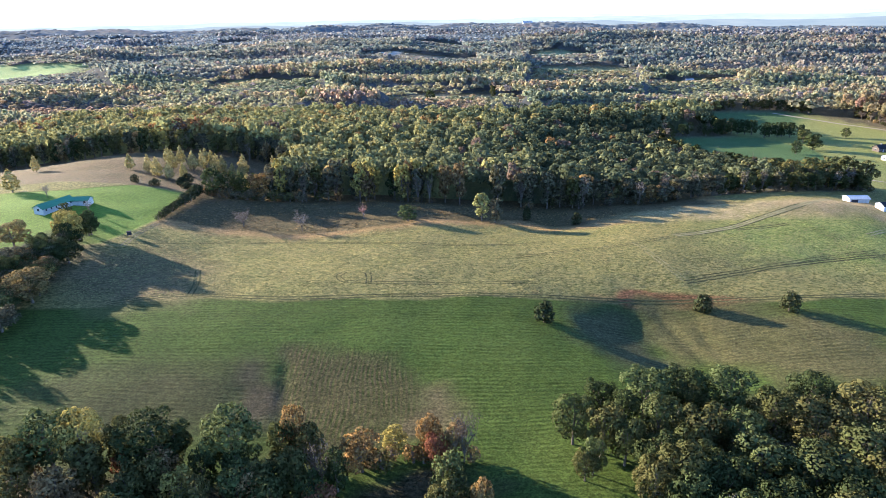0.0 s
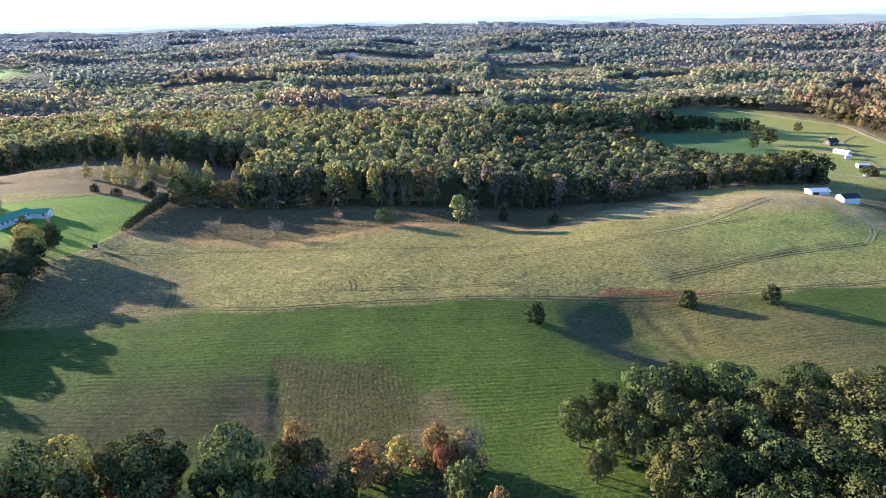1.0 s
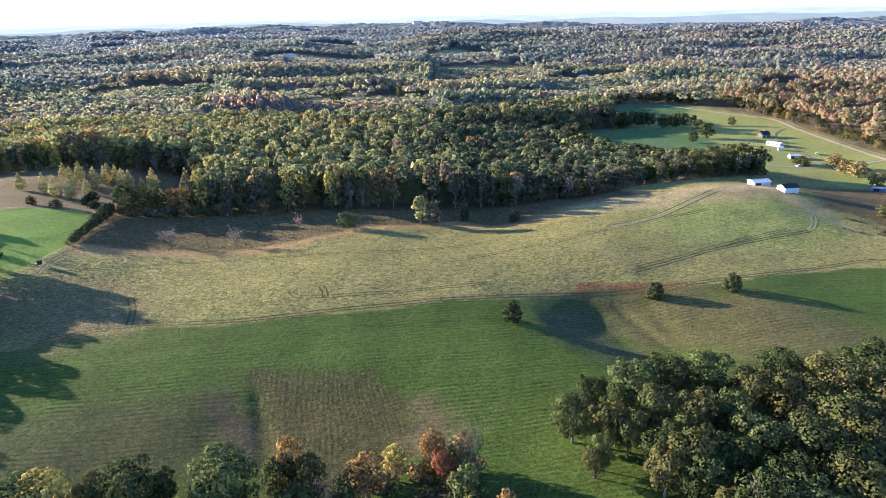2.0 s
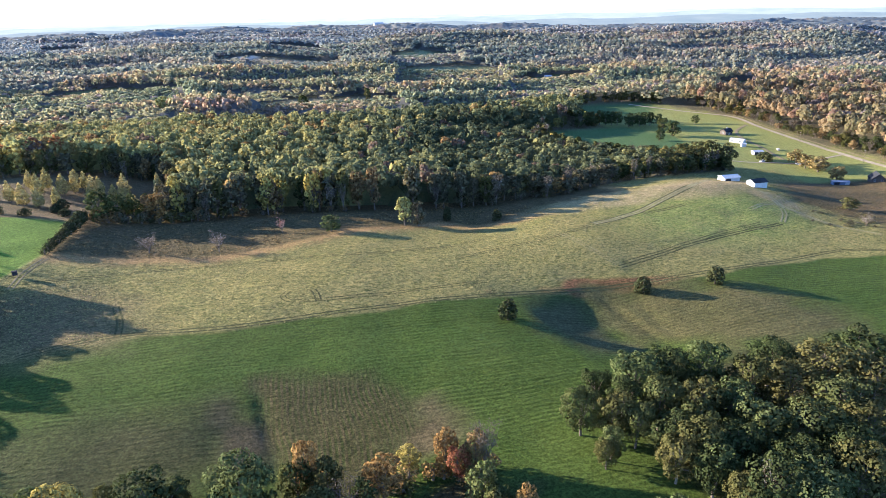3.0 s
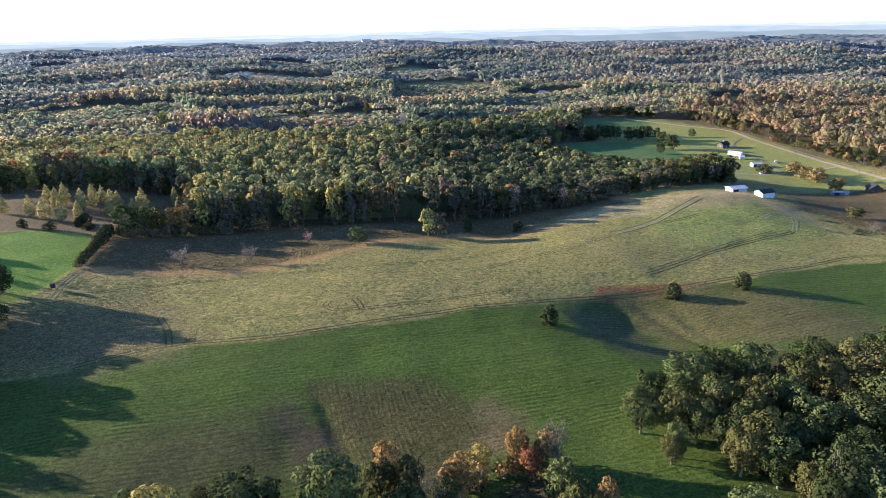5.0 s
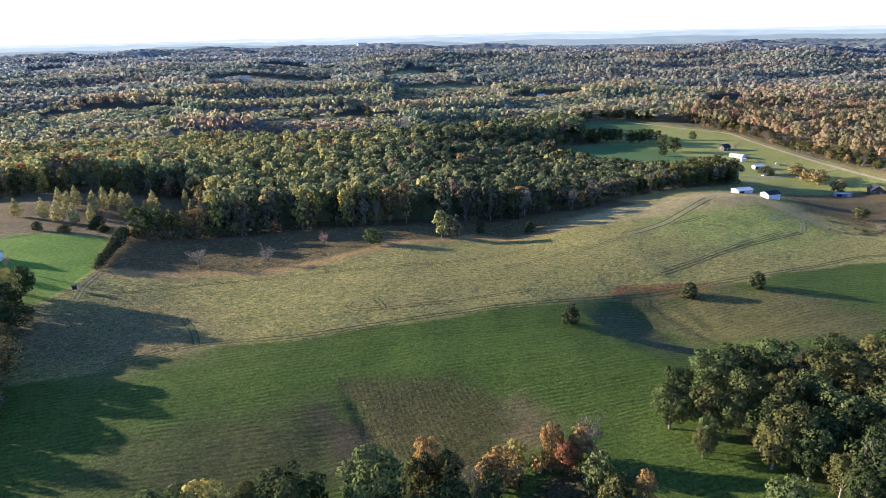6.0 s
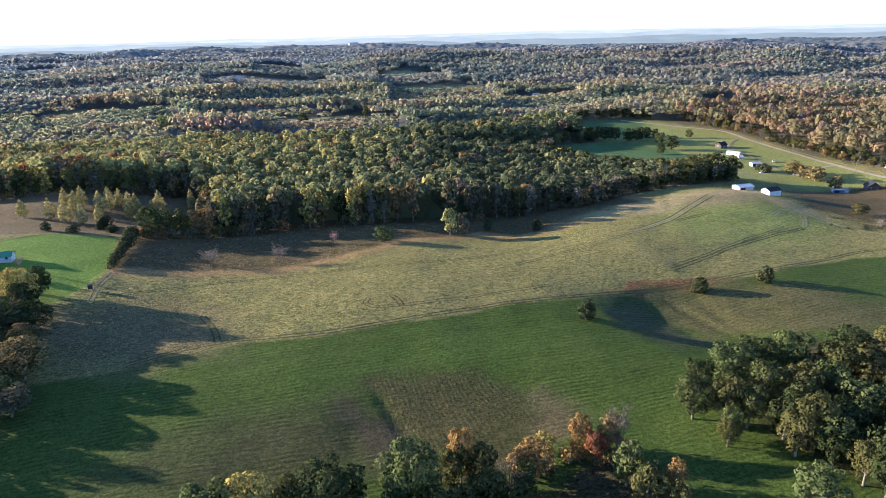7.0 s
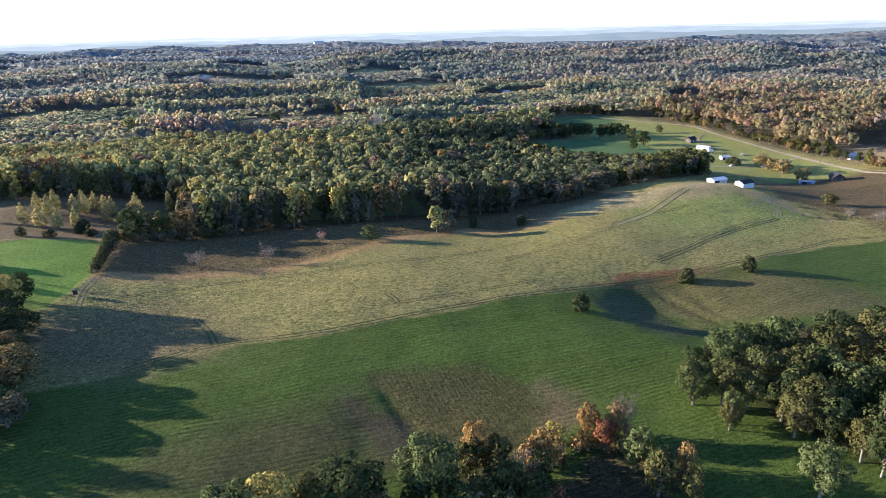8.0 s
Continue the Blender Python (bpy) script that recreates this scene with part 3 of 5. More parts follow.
def plant(shape, x, y, tall, wide, leaf, label, group="", trunk_mat=None, sink=0.0):
    """One tree: an empty at its foot with a trunk and a crown."""
    build, h0, w0, kinds = SHAPES[shape]
    v = dice.randrange(kinds)
    key = (shape, v)
    s = Matrix.Diagonal((wide / w0, wide / w0, tall / h0, 1))
    m = Matrix.Translation((x, y, height(x, y) - sink)) @ Matrix.Rotation(dice.uniform(0, 6.28), 4, "Z") @ s
    if key not in made_trees:
        leaves, wood, lobes = build(np.random.RandomState(100 + 17 * v + 7 * len(shape)))
        tree = new(NAMES[shape])
        for part_name, (vv, ff), mm in (("crown", leaves, LEAF[leaf]), ("trunk", wood, bark)):
            ob = new(part_name, mesh_of(part_name, vv, ff, [mm], False, soft_normals(vv, ff, h0, w0, 0.62, 0.0, lobes) if part_name == "crown" and shape != "bare" else None))
            ob.parent = tree
        made_trees[key] = tree
        tree.matrix_basis = m
    else:
        src = made_trees[key]
        keep = src.matrix_basis.copy()
        src.matrix_basis = Matrix.Identity(4)
        tree = copy_thing(src, m)
        src.matrix_basis = keep
    for ob in tree.children:
        slot = ob.material_slots[0]
        slot.link = "OBJECT"
        slot.material = LEAF[leaf] if ob.name.startswith("crown") else (trunk_mat or bark)
    return tagged(tree, label, "shrub" if shape == "shrub" else "tree", group)


# each row: x, y, height, crown width
GROVE_GREEN = [(19, 115, 13, 10.2), (26, 124, 13, 9.4), (25, 112, 13, 10.3), (37, 126, 14, 15.1), (46, 128, 14, 14.0), (47, 124, 12, 9.2), (37, 113, 14, 11.3), (34, 102, 13, 10.7), (45, 110, 14, 12.9), (52, 110, 14, 11.7), (74, 126, 13, 13.5), (70, 114, 14, 14.3), (63, 98, 14, 15.2), (76, 105, 14, 14.9)]
GROVE_FAR_GREEN = [(99, 125, 15, 18.2), (93, 113, 14, 16.3), (43, 83, 14, 12.6), (52, 82, 14, 13.1), (65, 92, 14, 12.9), (76, 97, 14, 14.5), (52, 90, 13, 10.8)]+[(47, 78, 14, 11.7)]
GROVE_OLIVE = [(20, 103, 8, 5.9), (56, 126, 15, 13.5), (63, 118, 14, 12.6), (37, 97, 14, 11.8), (54, 102, 14, 14.3), (83, 119, 15, 16.9), (62, 84, 14, 13.0), (39, 93, 13, 10.4)]
for rows, choices in ((GROVE_GREEN, ("green", "green", "olive", "fresh", "green", "olive")), (GROVE_FAR_GREEN, ("green", "olive", "green", "fresh")), (GROVE_OLIVE, ("olive", "fresh", "olive"))):
    for k, (x, y, tall, wide) in enumerate(rows):
        leaf = choices[k % len(choices)]
        plant("oak", x, y, tall * dice.uniform(0.92, 1.08), wide, leaf, "broad oak in " + leaf.replace("dusky", "dull brown-green").replace("fresh", "fresh green") + " leaf in a dense pasture grove", "oaks of the pasture grove")
for x, y, tall, wide in ((29, 108, 12.5, 9), (41, 104, 13, 10.5), (37, 91, 11.5, 9), (45, 96, 13.5, 11), (30, 117, 12.5, 9.5)):
    plant("oak", x, y, tall, wide, "green", "broad oak in green leaf in a dense pasture grove", "oaks of the pasture grove")
GROVE_ODD = [(69, 91, 9, 8.8), (42, 82, 13, 5.6)]
plant("oak", *GROVE_ODD[0], "orange", "small orange tree at the grove's edge")
plant("bare", *GROVE_ODD[1], "grey", "bare dead tree with a pale trunk in the grove", "", pale_bark)
FRONT_GREEN = [(-96, 94, 13.2, 8.7), (-92, 99, 15.6, 14.5), (-70, 101, 15.6, 15.6), (-67, 103, 10.8, 8.2), (-54, 102, 16.8, 14.3), (-44, 106, 12, 7.9), (-38, 105, 12, 7.7), (-8, 98, 12, 7.1), (-6, 93, 10.8, 6.4), (-92, 88, 10.8, 8.4), (-49, 93, 10.8, 8.7), (-58, 97, 10.8, 6.5)]+[(-3, 86, 9.6, 5.8)]
FRONT_OLIVE = [(-82, 96, 10.8, 9.8), (-39, 97, 12, 7.4), (-78, 102, 13.2, 7.0), (-69, 89, 10.8, 7.8)]+[(-39, 96, 12, 8.6), (-8, 90, 10.8, 7.8), (-45, 95, 10.8, 7.2)]
FRONT_YELLOW = [(-85, 100, 15.6, 11.4), (-60, 91, 10.8, 7.6), (-21, 113, 6, 6.7)]
FRONT_ORANGE = [(-42, 108, 14.4, 7.2), (-27, 105, 10.8, 9.5), (-13, 111, 10.8, 6.5)]+[(-1, 91, 10.8, 5.3)]
FRONT_RED = [(-11, 107, 9.6, 5.7), (-78, 100, 6, 4.2), (-66, 97, 6, 4.7)]
FRONT_BROWN = [(-83, 88, 10.8, 9.5), (-7, 109, 11, 6)]
FRONT_BARE = [(-34, 99, 10.8, 7.4), (-5, 108, 12, 7)]
for rows, leaf in ((FRONT_GREEN, "green"), (FRONT_OLIVE, "olive"), (FRONT_YELLOW, "yellow"), (FRONT_ORANGE, "orange"), (FRONT_RED, "red"), (FRONT_BROWN, "brown")):
    for k, (x, y, tall, wide) in enumerate(rows):
        leaf = ("olive", "fresh", "green")[k % 3] if rows is FRONT_GREEN else leaf
        plant("oak" if tall > 12 else "thicket", x, y, tall, wide, leaf, "deciduous tree in " + leaf + " autumn leaf beside the hay field", "trees along the field's near side")
for x, y, tall, wide in FRONT_BARE:
    plant("bare", x, y, tall, wide, "grey", "leafless grey tree among leafy ones beside the field", "trees along the field's near side")
LEFT_GREEN = [(-169, 192, 11, 12.5), (-155, 189, 8.6, 12), (-161, 205, 9.5, 12.5), (-153, 168, 9, 12), (-144, 155, 8.6, 11.5), (-166, 184, 10.5, 12), (-155, 204, 8.4, 11), (-150, 161, 8.6, 10.5), (-163, 201, 10, 11.5)]
LEFT_GOLD = [(-183, 213, 12.5, 13.0), (-148, 174, 12.2, 14)]
LEFT_YELLOW = [(-164, 220, 15, 11)]
for rows, choices in ((LEFT_GREEN, ("dusky", "olive", "green", "fresh")), (LEFT_GOLD, ("gold",)), (LEFT_YELLOW, ("yellow",))):
    for k, (x, y, tall, wide) in enumerate(rows):
        leaf = choices[k % len(choices)]
        plant("oak", x - 3.5, y, tall, wide * 1.12, leaf, "deciduous tree in " + leaf.replace("dusky", "dull brown-green") + " leaf beside the farmhouse lawn", "trees between lawn and field")
for x, y, tall in ((-166, 229, 11), (-166, 214.5, 11.6), (-166, 200.5, 13.4), (-166, 185.5, 11.8), (-166, 173, 12), (-166, 162, 12), (-166, 152, 14.4), (-168, 139, 12), (-169, 126, 14), (-167, 112, 13)):
    plant("oak", x, y, tall, dice.uniform(8, 10), "green", "tall green deciduous tree beside the hay field", "trees between lawn and field")
for k in range(27):
    plant("field_tree", -166 + dice.uniform(-2, 1), 230 - 6 * k, dice.uniform(7.5, 9.5) if k < 10 else dice.uniform(10, 12), dice.uniform(7, 9), dice.choice(["green", "olive", "dusky"]), "deciduous tree in a dense row beside the hay field", "trees between lawn and field")
for k in range(26):
    leaf = dice.choices(["green", "olive", "brown", "yellow", "fresh", "red"], [2, 4, 2, 1.4, 2, 0.7])[0]
    plant("thicket", dice.uniform(-102, -30), dice.uniform(80, 99), dice.uniform(7, 12), dice.uniform(6, 9), leaf, "low bushy " + leaf + " tree among taller ones beside the field", "trees along the field's near side")
for k in range(16):
    leaf = dice.choices(["green", "olive", "brown", "yellow"], [4, 4, 2, 1])[0]
    f = dice.uniform(0, 1)
    plant("oak", -146 - 16 * f - dice.uniform(0, 14), 168 + 44 * f, dice.uniform(7, 9), dice.uniform(7, 10), leaf, "deciduous tree in " + leaf + " leaf beside the farmhouse lawn", "trees between lawn and field")
plant("field_tree", -190, 250, 5.5, 6, "green", "low dark green tree before the farmhouse")
plant("bare", -180, 252, 6, 4, "pale", "slim leafless tree on the farmhouse lawn", "bare trees on the lawn")
plant("bare", -214, 272, 6, 4, "pale", "slim leafless tree on the farmhouse lawn", "bare trees on the lawn")
for k in range(9):
    leaf = dice.choice(["yellow", "olive", "orange", "brown"])
    plant("shrub", -30 + 3.2 * k + dice.uniform(-1, 1), 107 + dice.uniform(-2, 4), dice.uniform(3.5, 6), dice.uniform(4, 7), leaf, leaf + " autumn bush in the thicket beside the hay field", "bushes of the thicket")
for k in range(6):
    f = k / 5
    plant("spire", -212 + 78 * f + dice.uniform(-4, 4), 352 + 16 * math.sin(5 * f) + dice.uniform(-8, 14), dice.uniform(9, 12), dice.uniform(7, 9), "straw", "young tulip tree in yellow leaf on the dry meadow", "young trees on the meadow")
YOUNG = [(-199, 338, 13, 8.7), (-189, 329, 14, 10.2), (-192, 353, 14, 10.0), (-181, 327, 13, 8.4), (-192, 364, 14, 9.2), (-174, 330, 13, 7.3), (-181, 356, 14, 10.0), (-177, 360, 14, 7.9), (-167, 358, 14, 10.0), (-165, 347, 11, 6.9), (-153, 364, 15, 10.7), (-154, 350, 12, 9.0), (-148, 343, 10, 8.1), (-174, 367, 13, 7.3), (-138, 375, 14, 8.0), (-132, 372, 13, 7.9)]+[(-242, 285, 14, 12.6), (-282, 355, 12, 8.5)]
for x, y, tall, wide in YOUNG:
    plant("spire", x, y, tall * 0.9, wide * 0.9, "straw", "young tulip tree in yellow leaf on the dry meadow", "young trees on the meadow")
MEADOW_CEDARS = [(-179, 307, 4, 6.4), (-170, 318, 5, 7.1), (-170, 326, 6, 7.3), (-163, 310, 4, 6.3)]+[(-191, 309, 5, 4.8)]
for x, y, tall, wide in MEADOW_CEDARS:
    plant("cedar", x, y, tall, wide, "cedar", "small dark cedar on the meadow", "cedars on the meadow")
HEDGE = [(-144, 301, 16, 12.6), (-138, 306, 14, 11.5), (-132, 308, 14, 11.5), (-125, 314, 14, 11.7), (-117, 315, 15, 11.6), (-109, 321, 15, 11.8)]
for x, y, tall, wide in HEDGE:
    plant("field_tree", x, y, tall, wide, "green", "dark green tree at the hedge's end", "trees along the wood's edge")
for k in range(19):
    f = k / 18
    plant("shrub", -149 - 2 * f + dice.uniform(-1, 1), 254 + 45 * f, 2.6 + 3.2 * f + dice.uniform(-0.4, 0.8), 4.4 + 3.2 * f, "cedar", "dark hedge shrub between lawn and hollow", "shrubs of the hedge")
for k in range(18):
    f = k / 17
    plant("shrub", -146 + 46 * f + dice.uniform(-1, 1), 299 + 9 * f + dice.uniform(-1, 2), dice.uniform(4, 6.5), dice.uniform(6, 8.5), dice.choice(["brown", "olive", "dusky", "dusky"]), "dense dull bush between hedge and wood", "bushes at the wood's corner")
plant("thicket", -38, 269, 8, 9.5, "fresh", "low round fresh-green tree at the hollow's rim")
plant("tall_oak", -4, 280, 14.5, 8.5, "lime", "pale yellowish tree of a clump at the wood's foot", "clump at the wood's foot")
plant("tall_oak", 2.5, 280, 12.5, 7.5, "dusky", "dull grey-green tree of a clump at the wood's foot", "clump at the wood's foot")
plant("cedar", 18, 290, 8, 5, "cedar", "dark cedar at the wood's foot")
plant("cedar", 41, 281, 6.5, 5.2, "cedar", "dark cedar on the slope below the wood")
plant("bare", -60, 275, 6, 5, "pink", "small pinkish half-bare tree in the hollow")
plant("bare", -84, 255, 8, 8, "pale", "leafless pale tree in the hollow", "bare trees of the hollow")
plant("bare", -112, 258, 7, 9, "pale", "leafless pale tree in the hollow", "bare trees of the hollow")
for x, y in ((211, 228), (216.5, 229), (207, 240)):
    plant("bare", x, y, 5, 6, "pale", "leafless pale tree on the dry slope below the farm", "bare trees on the dry slope")
for k in range(22):
    plant("shrub", dice.gauss(208, 9), dice.gauss(247, 9), dice.uniform(0.6, 1.4), dice.uniform(1.8, 3.5), "dusky", "low brown scrub bush on the dry slope", "scrub on the dry slope")
for x, y, tall, wide, leaf in ((22, 105, 9, 6, "fresh"), (32, 96, 12, 9, "olive"), (22, 79, 13, 10.5, "fresh"), (38.5, 84.5, 11, 8, "olive"), (38.5, 79.5, 11.5, 8, "green")):
    plant("oak", x, y, tall, wide, leaf, "slender oak with a bare pale trunk at the grove's edge", "oaks of the pasture grove", pale_bark)
plant("cedar", 17, 172, 8, 7.0, "cedar", "lone dark cedar on the hay field", "cedars on the fields")
plant("cedar", 70, 187, 6.3, 7.0, "cedar", "lone dark cedar on the slope", "cedars on the fields")
plant("cedar", 96.5, 186, 7.2, 7.4, "cedar", "lone dark cedar on the slope", "cedars on the fields")
plant("tall_oak", -214, 697, 25, 15, "lime", "tall yellow-green tree that rises over the rolling woods")
plant("field_tree", -71, 726, 15, 13, "green", "round dark green tree beside the straw field", "trees beside the straw field")
plant("tall_oak", 2, 742, 18, 9, "olive", "tall olive-green tree beside the straw field", "trees beside the straw field")
ROW = [(221, 556, 12, 10), (238, 546, 11, 10), (243, 543, 12, 9), (261, 541, 10, 8), (211, 560, 13, 10), (216, 558, 12, 10.2), (226, 554, 12, 10.2), (232, 542, 12, 11.2), (247, 544, 12, 8.5), (253, 542, 12, 9.1), (255, 522, 10, 12.2), (250, 495, 12, 14.8), (297, 540, 7, 8.2), (231, 481, 9, 8.2)]
for x, y, tall, wide in ROW:
    plant("field_tree", x, y, tall + 1.5, wide, "green", "dark tree of a row between two green fields", "row between the fields")
YARD = [(275, 406, 7, 8.6), (274, 410, 6, 6.7), (275, 402, 6, 6.6)]
for x, y, tall, wide in YARD:
    plant("cedar", x, y, tall, wide, "cedar", "dark evergreen beside the farm buildings", "evergreens in the farmyard")
YARD_GOLD = [(290, 393, 11, 14.2), (289, 382, 10, 12.1), (291, 372, 11, 14.7), (286, 349, 10, 11.5)]
for x, y, tall, wide in YARD_GOLD:
    plant("field_tree", x, y, tall, wide, "gold", "golden autumn tree beside the farm lane", "golden trees of the farm")
plant("field_tree", 219, 264, 6.5, 10, "olive", "low spreading olive-brown tree on the dry slope")
BANK = [(174, 383, 16, 15), (178, 371, 17, 14.3), (192, 378, 18.5, 15.4), (205, 382, 19.5, 16), (216, 383, 20, 17.5), (224, 378, 19, 16), (159, 386, 13, 13.5), (146, 380, 12, 11.8)]
for x, y, tall, wide in BANK:
    plant("field_tree", x, y, tall, wide, "olive", "broad dark green tree behind the barns", "trees behind the barns")
for k in range(120):
    x, y = 352 + 16 * dice.random() ** 1.5, 296 + 3 * k
    if math.hypot(x - 368, y - 380) < 13:
        continue
    kind = dice.choice(["shrub", "field_tree", "field_tree", "tall_oak", "bare"])
    tall = dice.uniform(3, 5) if kind == "shrub" else dice.uniform(12, 17) if kind == "tall_oak" and x > 356 else dice.uniform(6, 10)
    plant(kind, x, y, tall, dice.uniform(6, 9), "grey" if kind == "bare" else dice.choice(["olive", "brown", "olive", "green"]),
          "roadside " + ("leafless tree" if kind == "bare" else "tree or bush in autumn leaf") + " along the country road", "roadside trees")
for x, y, leaf in ((203, 385, "pale"), (210, 383, "pale"), (198, 392, "brown"), (216, 389, "pale"), (190, 396, "pale")):
    plant("bare" if leaf == "pale" else "field_tree", x, y, dice.uniform(8, 11), 8, leaf, "half-bare pale tree in the gap behind the barns", "pale trees behind the barns")



# ---- woods: joined stuff, by distance ----
def wood_template(rng, count, size, tall, wide, lift=0.0, clumps=9):
    """A light tree for the woods: sprays over a domed crown of a few clumps."""
    r = wide / 2
    lobes = [(0, 0, tall * 0.72, r * 0.8, r * 0.8, tall * 0.22)]
    for k in range(clumps):
        a, e = k * 2.4 + rng.uniform(-0.5, 0.5), rng.uniform(-0.3, 1.2)
        q = r * rng.uniform(0.28, 0.46)
        lobes.append((math.cos(a) * (r - q) * math.cos(e), math.sin(a) * (r - q) * math.cos(e), tall * 0.72 + math.sin(e) * tall * 0.2, q, q, q * 0.95))
    v, f = sprays(rng, lobes, count, size, 0.2, -0.5, 0.22)
    return v, f, soft_normals(v, f, tall * 1.3, wide, 0.86, lift, lobes)


def tint_of(x, y, rng):
    """Which autumn colour a tree has: greener in the near wood's east, yellow in its west, rust on the far hillside."""
    t = 0.42 + np.where(y > 640, 0.085, 0.13) * rng.normal(size=len(x)) + 0.10 * value_noise(x, y, 60, 31) + np.where(y > 600, 0.26 * value_noise(x * 0.5, y, 55, 33), 0)
    t += np.where((x < 0) & (y < 700), 0.18 * np.clip((-x + 10) / 90, 0, 1) * np.clip((y - 330) / 60, 0, 1), 0)
    t -= 0.22 * np.clip((x + 20) / 60, 0, 1) * np.clip((260 - x) / 60, 0, 1) * np.clip((620 - y) / 80, 0, 1)
    t += np.where((x > 320) | (y > 620), 0.09, 0) + np.clip((x - 330) / 500, 0, 0.12)
    odd = rng.uniform(size=len(x))
    t = np.where(odd > 0.98, rng.uniform(0.72, 0.88, len(x)), t)
    t = np.where(odd < 0.03, 0.98, t)
    return np.clip(t, 0.02, 1)


def stature(x, y):
    """How tall the woods stand: low on the bank before the green fields and in young stands."""
    bank = 1 - 0.42 * np.clip((x - 25) / 85, 0, 1) * np.clip((560 - y) / 30, 0, 1) * np.clip((330 - x) / 30, 0, 1)
    stand = np.where(y > 600, np.clip(0.92 + 0.42 * value_noise(x * 0.35, y, 42, 35), 0.5, 1.3), 1)
    young = 1 - 0.6 * np.clip(-ellipse(x, y, -115, 775, 95, 60, -27) / 15, 0, 1) * (y > 640)
    for cx, cy, rx, ry, turn, _ in CLEARINGS:
        if cy > 600:
            before = (np.abs(x - cx * y / cy) < rx * 1.1) & (y < cy) & (y > cy - ry - 0.14 * cy)
            young = np.where(before, young * 0.5, young)
    return bank, stand * young


def plant_woods(name, x, y, templates, mat, label, seed, lo=0.8, hi=1.2):
    rng = np.random.RandomState(seed)
    z, tint = land(x, y), tint_of(x, y, rng)
    which = rng.randint(len(templates), size=len(x))
    turn, sxy, sz = rng.uniform(0, 6.28, len(x)), rng.uniform(lo, hi, len(x)), rng.uniform(lo, hi, len(x))
    bank, stand = stature(x, y)
    sxy, sz = sxy * (0.4 + 0.6 * bank), sz * bank * stand
    vs, fs, ts, ns, o = [], [], [], [], 0
    for k, (v, f, nrm) in enumerate(templates):
        i = np.where(which == k)[0]
        c, s = np.cos(turn[i])[:, None], np.sin(turn[i])[:, None]
        X = (v[None, :, 0] * c - v[None, :, 1] * s) * sxy[i, None] + x[i, None]
        Y = (v[None, :, 0] * s + v[None, :, 1] * c) * sxy[i, None] + y[i, None]
        Z = v[None, :, 2] * sz[i, None] + z[i, None]
        vs.append(np.stack([X, Y, Z], -1).reshape(-1, 3))
        fs.append((f[None] + (np.arange(len(i)) * len(v))[:, None, None] + o).reshape(-1, 4))
        ts.append(np.repeat(tint[i], len(v)))
        ns.append(np.stack([nrm[None, :, 0] * c - nrm[None, :, 1] * s, nrm[None, :, 0] * s + nrm[None, :, 1] * c, nrm[None, :, 2] + 0 * c], -1).reshape(-1, 3))
        o += len(i) * len(v)
    me = mesh_of(name, np.concatenate(vs), np.concatenate(fs), [mat], False, np.concatenate(ns))
    me.attributes.new("tint", "FLOAT", "POINT").data.foreach_set("value", np.concatenate(ts).astype(np.float32))
    return tagged(new(name, me), label, "woodland", kind="stuff")


def scatter(x0, x1, y0, y1, step, seed):
    rng = np.random.RandomState(seed)
    gx, gy = np.meshgrid(np.arange(x0, x1, step), np.arange(y0, y1, step))
    x = gx.ravel() + rng.uniform(-0.45, 0.45, gx.size) * step
    y = gy.ravel() + rng.uniform(-0.45, 0.45, gy.size) * step
    ok = wooded(x, y)
    return x[ok], y[ok]


def in_view(x, y):
    """The fan of land that the flight ever looks over."""
    return (x > -0.93 * y - 60) & (x < 1.35 * y + 60)


def build_far_woods():
    """The canopy of the far hills: one lumpy roof of leafage over the land, down to the ground in the clearings."""
    rng = np.random.RandomState(6)
    turn = np.radians(np.arange(-47, 58, 0.19))
    reach = 1900 * np.exp(np.arange(0, math.log(3500 / 1900), 0.0075))
    a, q = np.meshgrid(turn, reach)
    a, q = a + np.radians(rng.uniform(-0.08, 0.08, a.shape)), q * (1 + rng.uniform(-0.003, 0.003, q.shape))
    x, y = (np.sin(a) * q).ravel(), (np.cos(a) * q).ravel()
    z = land(x, y) + np.where(wooded(x, y), 12.5 + rng.normal(size=x.size) * 1.7 + 2.0 * value_noise(x, y, 26, 91), -3)
    n, m = len(turn), len(reach)
    k = np.arange(n * m).reshape(m, n)
    faces = np.stack([k[:-1, :-1], k[:-1, 1:], k[1:, 1:], k[1:, :-1]], -1).reshape(-1, 4)
    me = mesh_of("far_woodland", np.stack([x, y, z], 1), faces, [far_leaf_hazed], True)
    tint = np.clip(0.45 + 0.16 * rng.normal(size=x.size) + 0.3 * value_noise(x, y, 120, 92) + 0.15 * value_noise(x, y, 45, 93), 0, 1)
    me.attributes.new("tint", "FLOAT", "POINT").data.foreach_set("value", tint.astype(np.float32))
    return tagged(new("far_woodland", me), "far hills under autumn woods, haze painted into the leaves", "woodland", kind="stuff")


